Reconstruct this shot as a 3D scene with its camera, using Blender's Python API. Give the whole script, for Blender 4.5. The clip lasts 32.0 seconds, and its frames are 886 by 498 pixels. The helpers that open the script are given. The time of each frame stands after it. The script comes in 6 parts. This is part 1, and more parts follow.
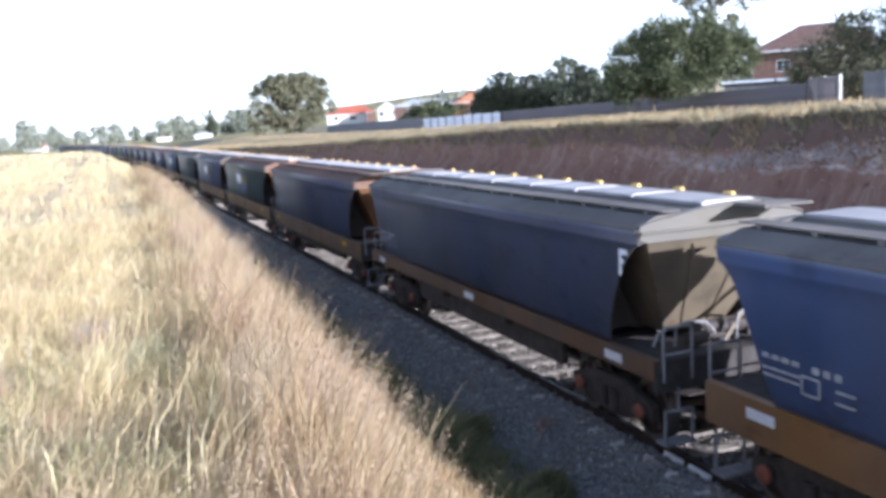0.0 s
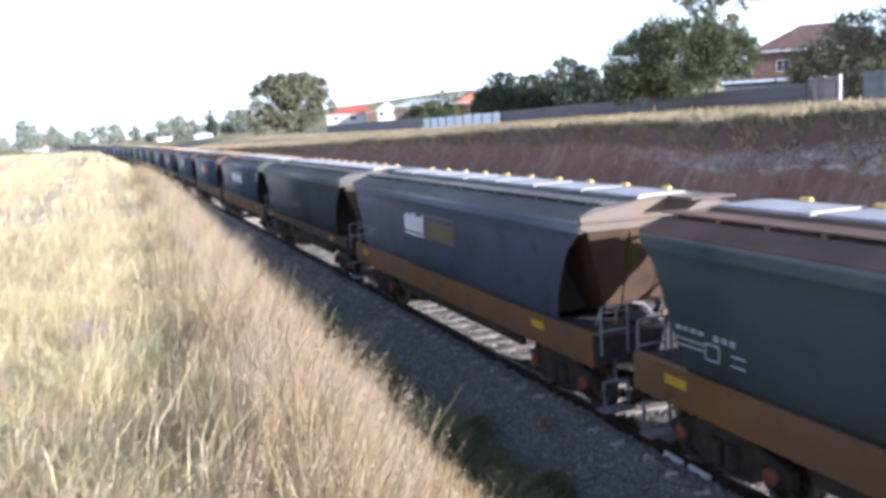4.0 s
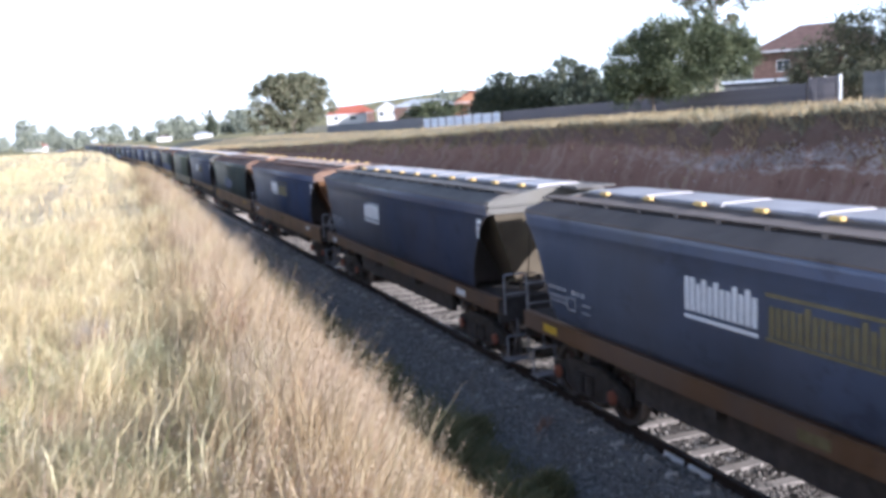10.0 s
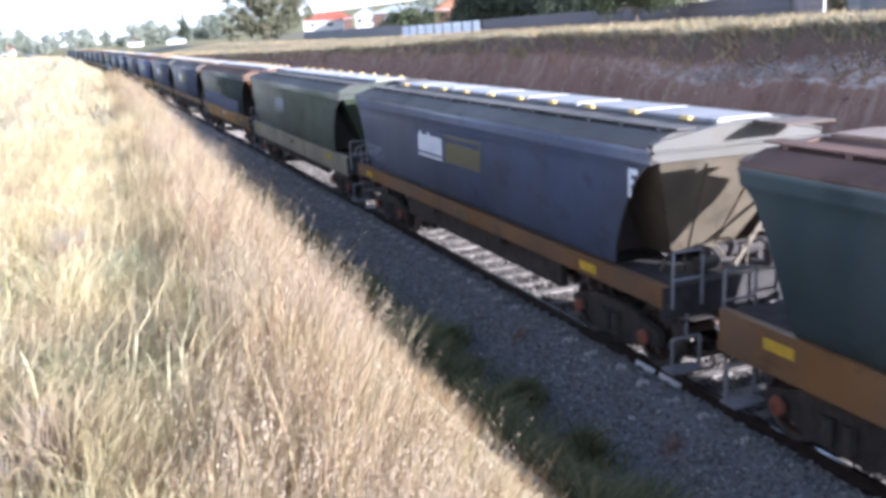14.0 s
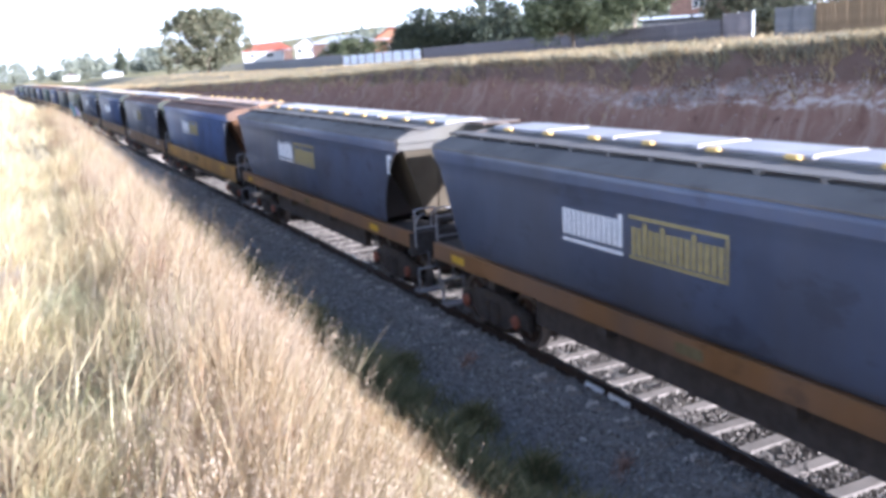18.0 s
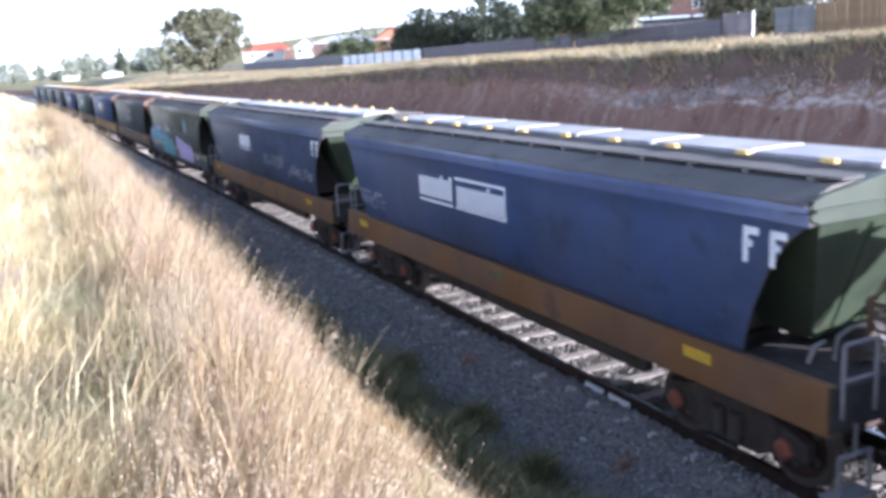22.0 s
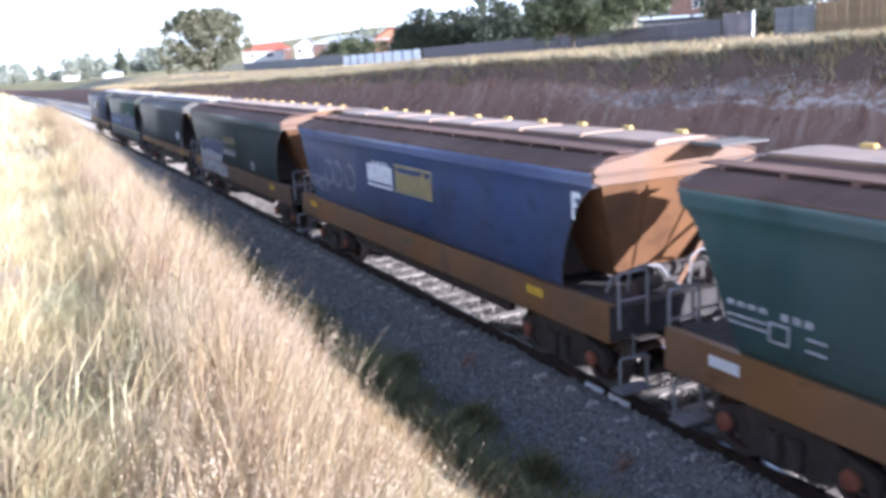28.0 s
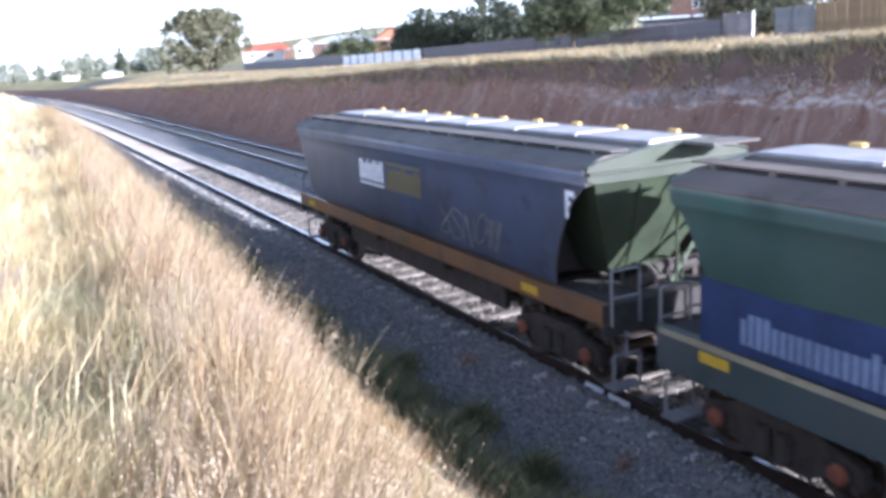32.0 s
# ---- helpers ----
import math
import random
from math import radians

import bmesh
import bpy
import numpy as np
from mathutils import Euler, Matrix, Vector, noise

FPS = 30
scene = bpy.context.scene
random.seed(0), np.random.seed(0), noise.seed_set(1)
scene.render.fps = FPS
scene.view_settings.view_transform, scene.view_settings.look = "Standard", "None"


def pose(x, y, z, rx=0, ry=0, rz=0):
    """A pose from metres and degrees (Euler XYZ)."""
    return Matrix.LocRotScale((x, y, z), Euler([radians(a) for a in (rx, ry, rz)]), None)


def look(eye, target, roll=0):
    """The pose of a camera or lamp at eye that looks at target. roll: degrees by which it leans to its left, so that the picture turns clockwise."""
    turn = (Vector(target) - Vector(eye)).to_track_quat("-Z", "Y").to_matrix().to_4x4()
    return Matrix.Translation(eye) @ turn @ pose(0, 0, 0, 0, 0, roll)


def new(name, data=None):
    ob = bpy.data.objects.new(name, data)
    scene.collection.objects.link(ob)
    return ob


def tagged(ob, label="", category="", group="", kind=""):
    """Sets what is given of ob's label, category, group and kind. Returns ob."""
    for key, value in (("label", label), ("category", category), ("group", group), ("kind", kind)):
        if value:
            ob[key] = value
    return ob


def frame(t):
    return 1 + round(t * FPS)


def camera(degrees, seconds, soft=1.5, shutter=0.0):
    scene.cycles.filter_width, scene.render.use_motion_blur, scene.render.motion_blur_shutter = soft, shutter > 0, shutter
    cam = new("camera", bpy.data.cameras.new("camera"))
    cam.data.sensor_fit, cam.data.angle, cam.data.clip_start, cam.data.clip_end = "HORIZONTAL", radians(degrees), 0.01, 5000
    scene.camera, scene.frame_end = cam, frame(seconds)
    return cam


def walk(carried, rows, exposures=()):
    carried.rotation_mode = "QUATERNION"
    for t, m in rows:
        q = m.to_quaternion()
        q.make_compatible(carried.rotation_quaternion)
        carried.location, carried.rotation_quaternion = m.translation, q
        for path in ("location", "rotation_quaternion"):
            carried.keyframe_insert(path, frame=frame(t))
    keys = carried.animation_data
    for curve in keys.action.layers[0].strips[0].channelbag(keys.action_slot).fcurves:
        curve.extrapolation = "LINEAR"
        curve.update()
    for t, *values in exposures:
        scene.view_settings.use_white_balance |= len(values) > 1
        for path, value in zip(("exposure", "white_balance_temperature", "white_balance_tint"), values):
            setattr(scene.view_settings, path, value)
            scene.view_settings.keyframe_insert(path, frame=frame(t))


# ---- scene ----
cam = camera(53.36, 32.0, soft=3.8, shutter=0.12)

# ------------------------------------------------------------------ camera
EYE = (0.0, 0.0, 4.766)


def eye_row(t, rx, ry, rz):
    return (t, pose(*EYE, rx, ry, rz))


walk(cam, [
    eye_row(0.0, 81.754, 3.124, -21.092),
    eye_row(11.5, 81.754, 3.124, -21.092),
    eye_row(11.7, 81.72, 3.12, -21.11),
    eye_row(12.0, 81.295, 3.047, -21.342),
    eye_row(12.5, 80.031, 2.617, -22.122),
    eye_row(13.0, 79.165, 2.601, -22.042),
    eye_row(13.5, 76.901, 2.450, -22.093),
    eye_row(14.0, 75.938, 2.447, -22.407),
    eye_row(14.5, 76.277, 2.620, -24.529),
    eye_row(15.2, 77.05, 3.00, -25.75),
    eye_row(16.3, 77.509, 3.299, -26.180),
    eye_row(32.0, 77.509, 3.299, -26.180),
], exposures=[(0.0, 1.39, 5200, 15), (8.0, 1.39, 5200, 15), (9.5, 1.30, 5200, 15), (12.0, 1.29, 5200, 15), (13.0, 1.48, 5150, 15), (16.3, 1.79, 5100, 17), (32.0, 1.79, 5100, 17)])

# ------------------------------------------------------------------ light
SUN = Vector((2.15, -2.9, 1.0)).normalized()
world = bpy.data.worlds.new("sky")
scene.world = world
world.use_nodes = True
nt = world.node_tree
sky = nt.nodes.new("ShaderNodeTexSky")
sky.sky_type = "NISHITA"
sky.sun_disc = False
sky.sun_elevation = math.asin(SUN.z)
sky.sun_rotation = math.atan2(SUN.x, SUN.y)
sky.air_density, sky.dust_density, sky.ozone_density = 1.0, 1.0, 1.5
nt.nodes["Background"].inputs["Strength"].default_value = 0.058
nt.links.new(sky.outputs["Color"], nt.nodes["Background"].inputs["Color"])
# white haze that thickens towards the horizon, all the way round
tc = nt.nodes.new("ShaderNodeTexCoord")
sep = nt.nodes.new("ShaderNodeSeparateXYZ")
nt.links.new(tc.outputs["Generated"], sep.inputs["Vector"])
haze = nt.nodes.new("ShaderNodeValToRGB")
els = haze.color_ramp.elements
els.new(0.16), els.new(0.32)
for e, (p, v) in zip(els, ((0.0, 1.0), (0.17, 0.9), (0.34, 0.28), (0.8, 0.04))):
    e.position, e.color = p, (v * 0.97, v * 0.98, v, 1.0)
nt.links.new(sep.outputs["Z"], haze.inputs["Fac"])
glow = nt.nodes.new("ShaderNodeBackground")
glow.inputs["Strength"].default_value = 0.72
nt.links.new(haze.outputs["Color"], glow.inputs["Color"])
both = nt.nodes.new("ShaderNodeAddShader")
nt.links.new(nt.nodes["Background"].outputs[0], both.inputs[0])
nt.links.new(glow.outputs[0], both.inputs[1])
nt.links.new(both.outputs[0], nt.nodes["World Output"].inputs["Surface"])
sun = new("sun", bpy.data.lights.new("sun", "SUN"))
sun.data.energy, sun.data.angle, sun.data.color = 4.5, radians(0.6), (1.0, 0.91, 0.80)
sun.matrix_world = look(SUN * 60, (0, 0, 0))

# ------------------------------------------------------------------ materials
def material(name, rough=0.8, metal=0.0):
    m = bpy.data.materials.new(name)
    m.use_nodes = True
    b = m.node_tree.nodes["Principled BSDF"]
    b.inputs["Roughness"].default_value = rough
    b.inputs["Metallic"].default_value = metal
    b.inputs["Specular IOR Level"].default_value = 0.25
    return m, m.node_tree, b


def node(tree, kind, **values):
    n = tree.nodes.new(kind)
    for k, v in values.items():
        n.inputs[k.replace("_", " ")].default_value = v
    return n


def noise_tex(tree, scale, detail=4.0, rough=0.6, stretch=None, coords="Object"):
    tc = tree.nodes.new("ShaderNodeTexCoord")
    src = tc.outputs[coords]
    if stretch:
        mp = tree.nodes.new("ShaderNodeMapping")
        mp.inputs["Scale"].default_value = stretch
        tree.links.new(src, mp.inputs["Vector"])
        src = mp.outputs["Vector"]
    n = node(tree, "ShaderNodeTexNoise", Scale=scale, Detail=detail, Roughness=rough)
    tree.links.new(src, n.inputs["Vector"])
    return n.outputs["Fac"]


def ramp(tree, fac, stops):
    r = tree.nodes.new("ShaderNodeValToRGB")
    els = r.color_ramp.elements
    while len(els) < len(stops):
        els.new(0.5)
    for e, (p, c) in zip(els, stops):
        e.position, e.color = p, (*c, 1.0)
    tree.links.new(fac, r.inputs["Fac"])
    return r.outputs["Color"]


def mix(tree, fac, a, b, mode="MIX"):
    m = tree.nodes.new("ShaderNodeMix")
    m.data_type, m.blend_type = "RGBA", mode
    for sock, v in ((m.inputs["Factor"], fac), (m.inputs[6], a), (m.inputs[7], b)):
        if isinstance(v, (int, float)):
            sock.default_value = v
        elif isinstance(v, tuple):
            sock.default_value = (*v, 1.0)
        else:
            tree.links.new(v, sock)
    return m.outputs[2]


def bump(tree, bsdf, height, strength=0.4, distance=0.02):
    b = node(tree, "ShaderNodeBump", Strength=strength, Distance=distance)
    tree.links.new(height, b.inputs["Height"])
    tree.links.new(b.outputs["Normal"], bsdf.inputs["Normal"])


def threshold(tree, fac, lo, hi):
    r = node(tree, "ShaderNodeMapRange")
    r.inputs["From Min"].default_value, r.inputs["From Max"].default_value = lo, hi
    r.interpolation_type = "SMOOTHSTEP"
    tree.links.new(fac, r.inputs["Value"])
    return r.outputs["Result"]


def plain(name, color, rough=0.7, metal=0.0, vary=0.25, scale=6.0, bumpy=0.15, random_tint=0.0, coords="Object"):
    """A worn, mottled surface of one colour at two scales."""
    m, t, b = material(name, rough, metal)
    dark = tuple(c * (1 - vary) for c in color)
    light = tuple(min(1, c * (1 + vary)) for c in color)
    big = noise_tex(t, scale, 5, coords=coords)
    fine = noise_tex(t, scale * 9, 3, coords=coords)
    c = ramp(t, big, [(0.3, dark), (0.7, light)])
    c = mix(t, 0.25, c, ramp(t, fine, [(0.3, dark), (0.7, light)]))
    if random_tint:
        oi = t.nodes.new("ShaderNodeObjectInfo")
        c = mix(t, random_tint, c, ramp(t, oi.outputs["Random"], [(0.0, dark), (1.0, light)]))
    t.links.new(c, b.inputs["Base Color"])
    bump(t, b, fine, bumpy, 0.01)
    if max(color) < 0.03:
        b.inputs["Specular IOR Level"].default_value = 0.08
    return m


def paint(name, color, rust=(0.10, 0.045, 0.025), wear=0.25, rough=0.44, dust=(0.150, 0.140, 0.140), dusty=0.42, spec=0.4):
    """Old wagon paint: faded patches, rain streaks, dust and rust."""
    m, t, b = material(name, rough)
    b.inputs["Specular IOR Level"].default_value = spec
    fade = noise_tex(t, 0.6, 4)
    streak = noise_tex(t, 0.9, 4, 0.6, (1.0, 1.0, 0.16))
    spot = noise_tex(t, 5.0, 6, 0.7)
    c = ramp(t, fade, [(0.3, tuple(x * 0.78 for x in color)), (0.70, tuple(min(1, x * 1.35) for x in color))])
    worn = noise_tex(t, 1.3, 5, 0.65, (1.0, 0.7, 1.2))
    c = mix(t, threshold(t, worn, 0.56, 0.66), c, tuple(x * 0.72 for x in color))
    grime = threshold(t, streak, 0.15, 0.80)
    mul = t.nodes.new("ShaderNodeMath")
    mul.operation = "MULTIPLY"
    mul.inputs[1].default_value = dusty
    t.links.new(grime, mul.inputs[0])
    c = mix(t, mul.outputs[0], c, dust)
    c = mix(t, threshold(t, spot, 0.72 - wear * 0.2, 0.8), c, rust)
    t.links.new(c, b.inputs["Base Color"])
    rr = ramp(t, streak, [(0.3, (rough - 0.06,) * 3), (0.8, (min(1, rough + 0.12),) * 3)])
    t.links.new(rr, b.inputs["Roughness"])
    bump(t, b, fade, 0.25, 0.03)
    return m


def islands(name, stops, rough=0.8, translucent=0.0, spots=None):
    """Blades and leaves, each with its own tint."""
    m, t, b = material(name, rough)
    g = t.nodes.new("ShaderNodeNewGeometry")
    c = ramp(t, g.outputs["Random Per Island"], stops)
    for scale, tint, lo, hi in spots or ():
        tc = noise_tex(t, scale, 3, coords="Object")
        c = mix(t, threshold(t, tc, lo, hi), c, tint)
    t.links.new(c, b.inputs["Base Color"])
    b.inputs["Specular IOR Level"].default_value = 0.2
    if translucent:
        tr = t.nodes.new("ShaderNodeBsdfTranslucent")
        t.links.new(c, tr.inputs["Color"])
        ms = t.nodes.new("ShaderNodeMixShader")
        ms.inputs["Fac"].default_value = translucent
        out = t.nodes["Material Output"]
        t.links.new(b.outputs["BSDF"], ms.inputs[1])
        t.links.new(tr.outputs["BSDF"], ms.inputs[2])
        t.links.new(ms.outputs["Shader"], out.inputs["Surface"])
    return m


M = {}
M["straw"] = islands("dry_grass", [(0.0, (0.40, 0.29, 0.16)), (0.3, (0.68, 0.55, 0.29)), (0.75, (0.88, 0.77, 0.47)), (0.92, (0.52, 0.36, 0.20)), (1.0, (0.42, 0.41, 0.18))], 0.75, 0.3, [(0.9, (0.50, 0.34, 0.22), 0.52, 0.68), (0.5, (0.48, 0.46, 0.27), 0.54, 0.76), (3.1, (0.33, 0.24, 0.16), 0.58, 0.72), (2.6, (0.84, 0.76, 0.62), 0.60, 0.75), (1.7, (0.42, 0.37, 0.36), 0.62, 0.74)])
M["under"] = islands("green_undergrowth", [(0.0, (0.16, 0.19, 0.08)), (0.6, (0.30, 0.33, 0.15)), (1.0, (0.46, 0.43, 0.24))], 0.8, 0.25)
M["crest"] = islands("brown_grass", [(0.0, (0.17, 0.12, 0.065)), (0.5, (0.34, 0.235, 0.125)), (1.0, (0.58, 0.455, 0.27))], 0.75, 0.3, [(0.8, (0.38, 0.33, 0.19), 0.5, 0.7), (2.3, (0.36, 0.22, 0.14), 0.52, 0.68)])
M["seed"] = islands("seed_heads", [(0.0, (0.36, 0.26, 0.17)), (1.0, (0.60, 0.49, 0.36))], 0.8, 0.3)
M["weed"] = islands("green_weeds", [(0.0, (0.145, 0.14, 0.07)), (0.7, (0.24, 0.235, 0.115)), (1.0, (0.40, 0.33, 0.19))], 0.8, 0.3)
# bank grass over the edge, its shade put into a grey-green colour
M["lip"] = islands("lip_grass", [(0.0, (0.17, 0.16, 0.11)), (0.6, (0.30, 0.28, 0.20)), (1.0, (0.44, 0.40, 0.29))], 0.85, 0.25)
M["bank_grass"] = islands("bank_grass", [(0.0, (0.26, 0.19, 0.10)), (0.5, (0.50, 0.37, 0.20)), (1.0, (0.66, 0.51, 0.30))], 0.8, 0.3, [(0.16, (0.30, 0.28, 0.15), 0.5, 0.7), (0.7, (0.27, 0.20, 0.15), 0.55, 0.7)])


def ground_mat(name, a, b2, c2, s1=0.35, s2=4.0, bumpy=0.5, dist=0.05):
    m, t, b = material(name, 0.95)
    n1, n2 = noise_tex(t, s1, 5), noise_tex(t, s2, 6, 0.7)
    c = ramp(t, n1, [(0.3, a), (0.7, b2)])
    c = mix(t, threshold(t, n2, 0.45, 0.7), c, c2)
    t.links.new(c, b.inputs["Base Color"])
    bump(t, b, n2, bumpy, dist)
    b.inputs["Specular IOR Level"].default_value = 0.15
    return m


def bank_mat(name, a, b2, c2, lip_shade, seam):
    """Bare earth in layers, shade under the lip painted in, with runnels washed down it."""
    m, t, b = material(name, 0.95)
    n1, n2 = noise_tex(t, 0.45, 5), noise_tex(t, 2.6, 6, 0.7)
    wash = noise_tex(t, 1.6, 6, 0.7, (0.25, 1.6, 0.25))
    broken = noise_tex(t, 2.2, 7, 0.75, (1.0, 0.8, 2.2))
    c = ramp(t, n1, [(0.3, a), (0.7, b2)])
    c = mix(t, threshold(t, wash, 0.48, 0.68), c, c2)
    tc = t.nodes.new("ShaderNodeTexCoord")
    sp = t.nodes.new("ShaderNodeSeparateXYZ")
    t.links.new(tc.outputs["Object"], sp.inputs["Vector"])
    depth = t.nodes.new("ShaderNodeMath")
    depth.operation = "MULTIPLY_ADD"
    depth.inputs[1].default_value, depth.inputs[2].default_value = 1.3, -0.65
    t.links.new(n1, depth.inputs[0])
    level = t.nodes.new("ShaderNodeMath")
    t.links.new(sp.outputs["Z"], level.inputs[0])
    t.links.new(depth.outputs[0], level.inputs[1])
    top = t.nodes.new("ShaderNodeMath")
    top.operation = "MULTIPLY"
    t.links.new(threshold(t, level.outputs[0], 3.3, 3.6), top.inputs[0])
    near = threshold(t, sp.outputs["Y"], 34.0, 22.0)
    low = threshold(t, level.outputs[0], 2.72, 2.92)
    high = threshold(t, level.outputs[0], 3.42, 3.22)
    top.inputs[1].default_value = 0.85
    # dark colour high on the face stands in for shade under the overhang
    c = mix(t, top.outputs[0], c, lip_shade)
    mask = threshold(t, broken, 0.46, 0.60)
    for other in (near, low, high):
        q = t.nodes.new("ShaderNodeMath")
        q.operation = "MULTIPLY"
        t.links.new(mask, q.inputs[0])
        t.links.new(other, q.inputs[1])
        mask = q.outputs[0]
    c = mix(t, mask, c, seam)
    c = mix(t, threshold(t, n2, 0.57, 0.72), c, tuple(q * 0.55 for q in a))
    t.links.new(c, b.inputs["Base Color"])
    bump(t, b, mix(t, 0.5, n2, wash), 0.9, 0.12)
    b.inputs["Specular IOR Level"].default_value = 0.1
    return m


M["field"] = ground_mat("dry_field", (0.38, 0.31, 0.20), (0.50, 0.42, 0.28), (0.30, 0.26, 0.16), 0.9, 5.0)
M["ballast"] = ground_mat("ballast", (0.245, 0.235, 0.23), (0.335, 0.322, 0.314), (0.17, 0.165, 0.16), 1.2, 22.0, 1.0, 0.04)
M["bank_top"] = ground_mat("bank_top_earth", (0.21, 0.185, 0.12), (0.31, 0.26, 0.17), (0.16, 0.155, 0.095), 0.3, 3.0)
# the fourth colour is the painted shade below the lip
M["bank"] = bank_mat("bank_earth", (0.21, 0.115, 0.082), (0.29, 0.172, 0.126), (0.34, 0.232, 0.176), (0.135, 0.090, 0.070), (0.50, 0.41, 0.36))
M["far_field"] = ground_mat("far_field", (0.25, 0.22, 0.10), (0.38, 0.31, 0.15), (0.16, 0.17, 0.07), 0.02, 0.15)
M["stone"] = islands("ballast_stones", [(0.0, (0.16, 0.155, 0.152)), (0.5, (0.27, 0.262, 0.256)), (0.95, (0.39, 0.377, 0.365)), (1.0, (0.58, 0.55, 0.52))], 0.9)
M["pale_grit"] = plain("pale_grit", (0.52, 0.48, 0.45), 0.9, vary=0.35, scale=7)
M["red_weed"] = islands("reddish_dead_weeds", [(0.0, (0.30, 0.18, 0.14)), (0.6, (0.43, 0.28, 0.225)), (1.0, (0.55, 0.40, 0.33))], 0.85, 0.25)
M["dusty_stone"] = islands("dusty_stones", [(0.0, (0.08, 0.07, 0.062)), (0.6, (0.17, 0.148, 0.128)), (1.0, (0.34, 0.30, 0.26))], 0.9)
M["rock"] = plain("pale_rock", (0.44, 0.37, 0.34), 0.9, vary=0.4, scale=3, bumpy=0.6)
M["sleeper"] = plain("sleeper_timber", (0.31, 0.27, 0.235), 0.9, vary=0.35, scale=5, bumpy=0.5, random_tint=0.6)
M["rail_top"] = plain("rail_head", (0.50, 0.50, 0.52), 0.22, 1.0, vary=0.12, scale=3, bumpy=0.02)
M["rail_side"] = plain("rail_rust", (0.040, 0.027, 0.021), 0.8, 0.1, vary=0.3, scale=8)
M["axle_red"] = plain("red_axle_cover", (0.26, 0.095, 0.06), 0.7, vary=0.3, scale=9)
M["dark"] = plain("grimy_steel", (0.074, 0.063, 0.057), 0.75, 0.1, vary=0.4, scale=5)
M["black_steel"] = plain("black_steel", (0.060, 0.053, 0.050), 0.8, 0.0, vary=0.4, scale=5)
M["wheel"] = plain("wheel_steel", (0.075, 0.05, 0.04), 0.6, 0.4, vary=0.3, scale=6)
M["tread"] = plain("wheel_rim", (0.30, 0.27, 0.25), 0.4, 0.9, vary=0.15, scale=6)
M["grey_metal"] = plain("galvanised", (0.30, 0.29, 0.30), 0.6, 0.2, vary=0.25, scale=8)
M["white"] = plain("white_marking", (0.72, 0.72, 0.74), 0.6, vary=0.12, scale=8)
M["faded"] = plain("faded_marking", (0.34, 0.34, 0.36), 0.7, vary=0.35, scale=10)
M["mark_yellow"] = plain("yellow_side_marking", (0.32, 0.26, 0.12), 0.7, vary=0.25, scale=9)
M["yellow"] = plain("yellow_marking", (0.62, 0.40, 0.04), 0.6, vary=0.2, scale=8)
M["latch"] = plain("faded_yellow_latch", (0.70, 0.47, 0.16), 0.7, vary=0.25, scale=9)
M["dull_yellow"] = plain("dull_yellow_marking", (0.17, 0.14, 0.07), 0.7, vary=0.25, scale=9)
M["orange_mark"] = plain("orange_marking", (0.50, 0.17, 0.05), 0.6, vary=0.2, scale=8)
M["cyan"] = plain("cyan_spray", (0.15, 0.38, 0.42), 0.6, vary=0.25, scale=4)
M["lilac"] = plain("lilac_spray", (0.58, 0.48, 0.76), 0.6, vary=0.2, scale=4)
M["black"] = plain("black_spray", (0.015, 0.015, 0.02), 0.6, vary=0.2)
M["royal"] = plain("blue_spray", (0.030, 0.046, 0.120), 0.55, vary=0.3, scale=2)
M["white_spray"] = plain("white_spray", (0.50, 0.51, 0.53), 0.7, vary=0.3, scale=6)
M["blue_mark"] = plain("pale_blue_mark", (0.20, 0.25, 0.38), 0.7, vary=0.3, scale=6)
M["deep_cyan"] = plain("deep_cyan_spray", (0.07, 0.29, 0.33), 0.6, vary=0.25, scale=4)
M["emblem"] = plain("pale_blue_emblem", (0.20, 0.27, 0.36), 0.7, vary=0.3, scale=5)
M["grey_mark"] = plain("grey_worn_mark", (0.20, 0.20, 0.19), 0.8, vary=0.4, scale=9)
M["feather"] = plain("lilac_blue_spray", (0.27, 0.38, 0.56), 0.6, vary=0.25, scale=4)
M["overspray"] = plain("dark_green_overspray", (0.035, 0.045, 0.04), 0.6, vary=0.3, scale=3)

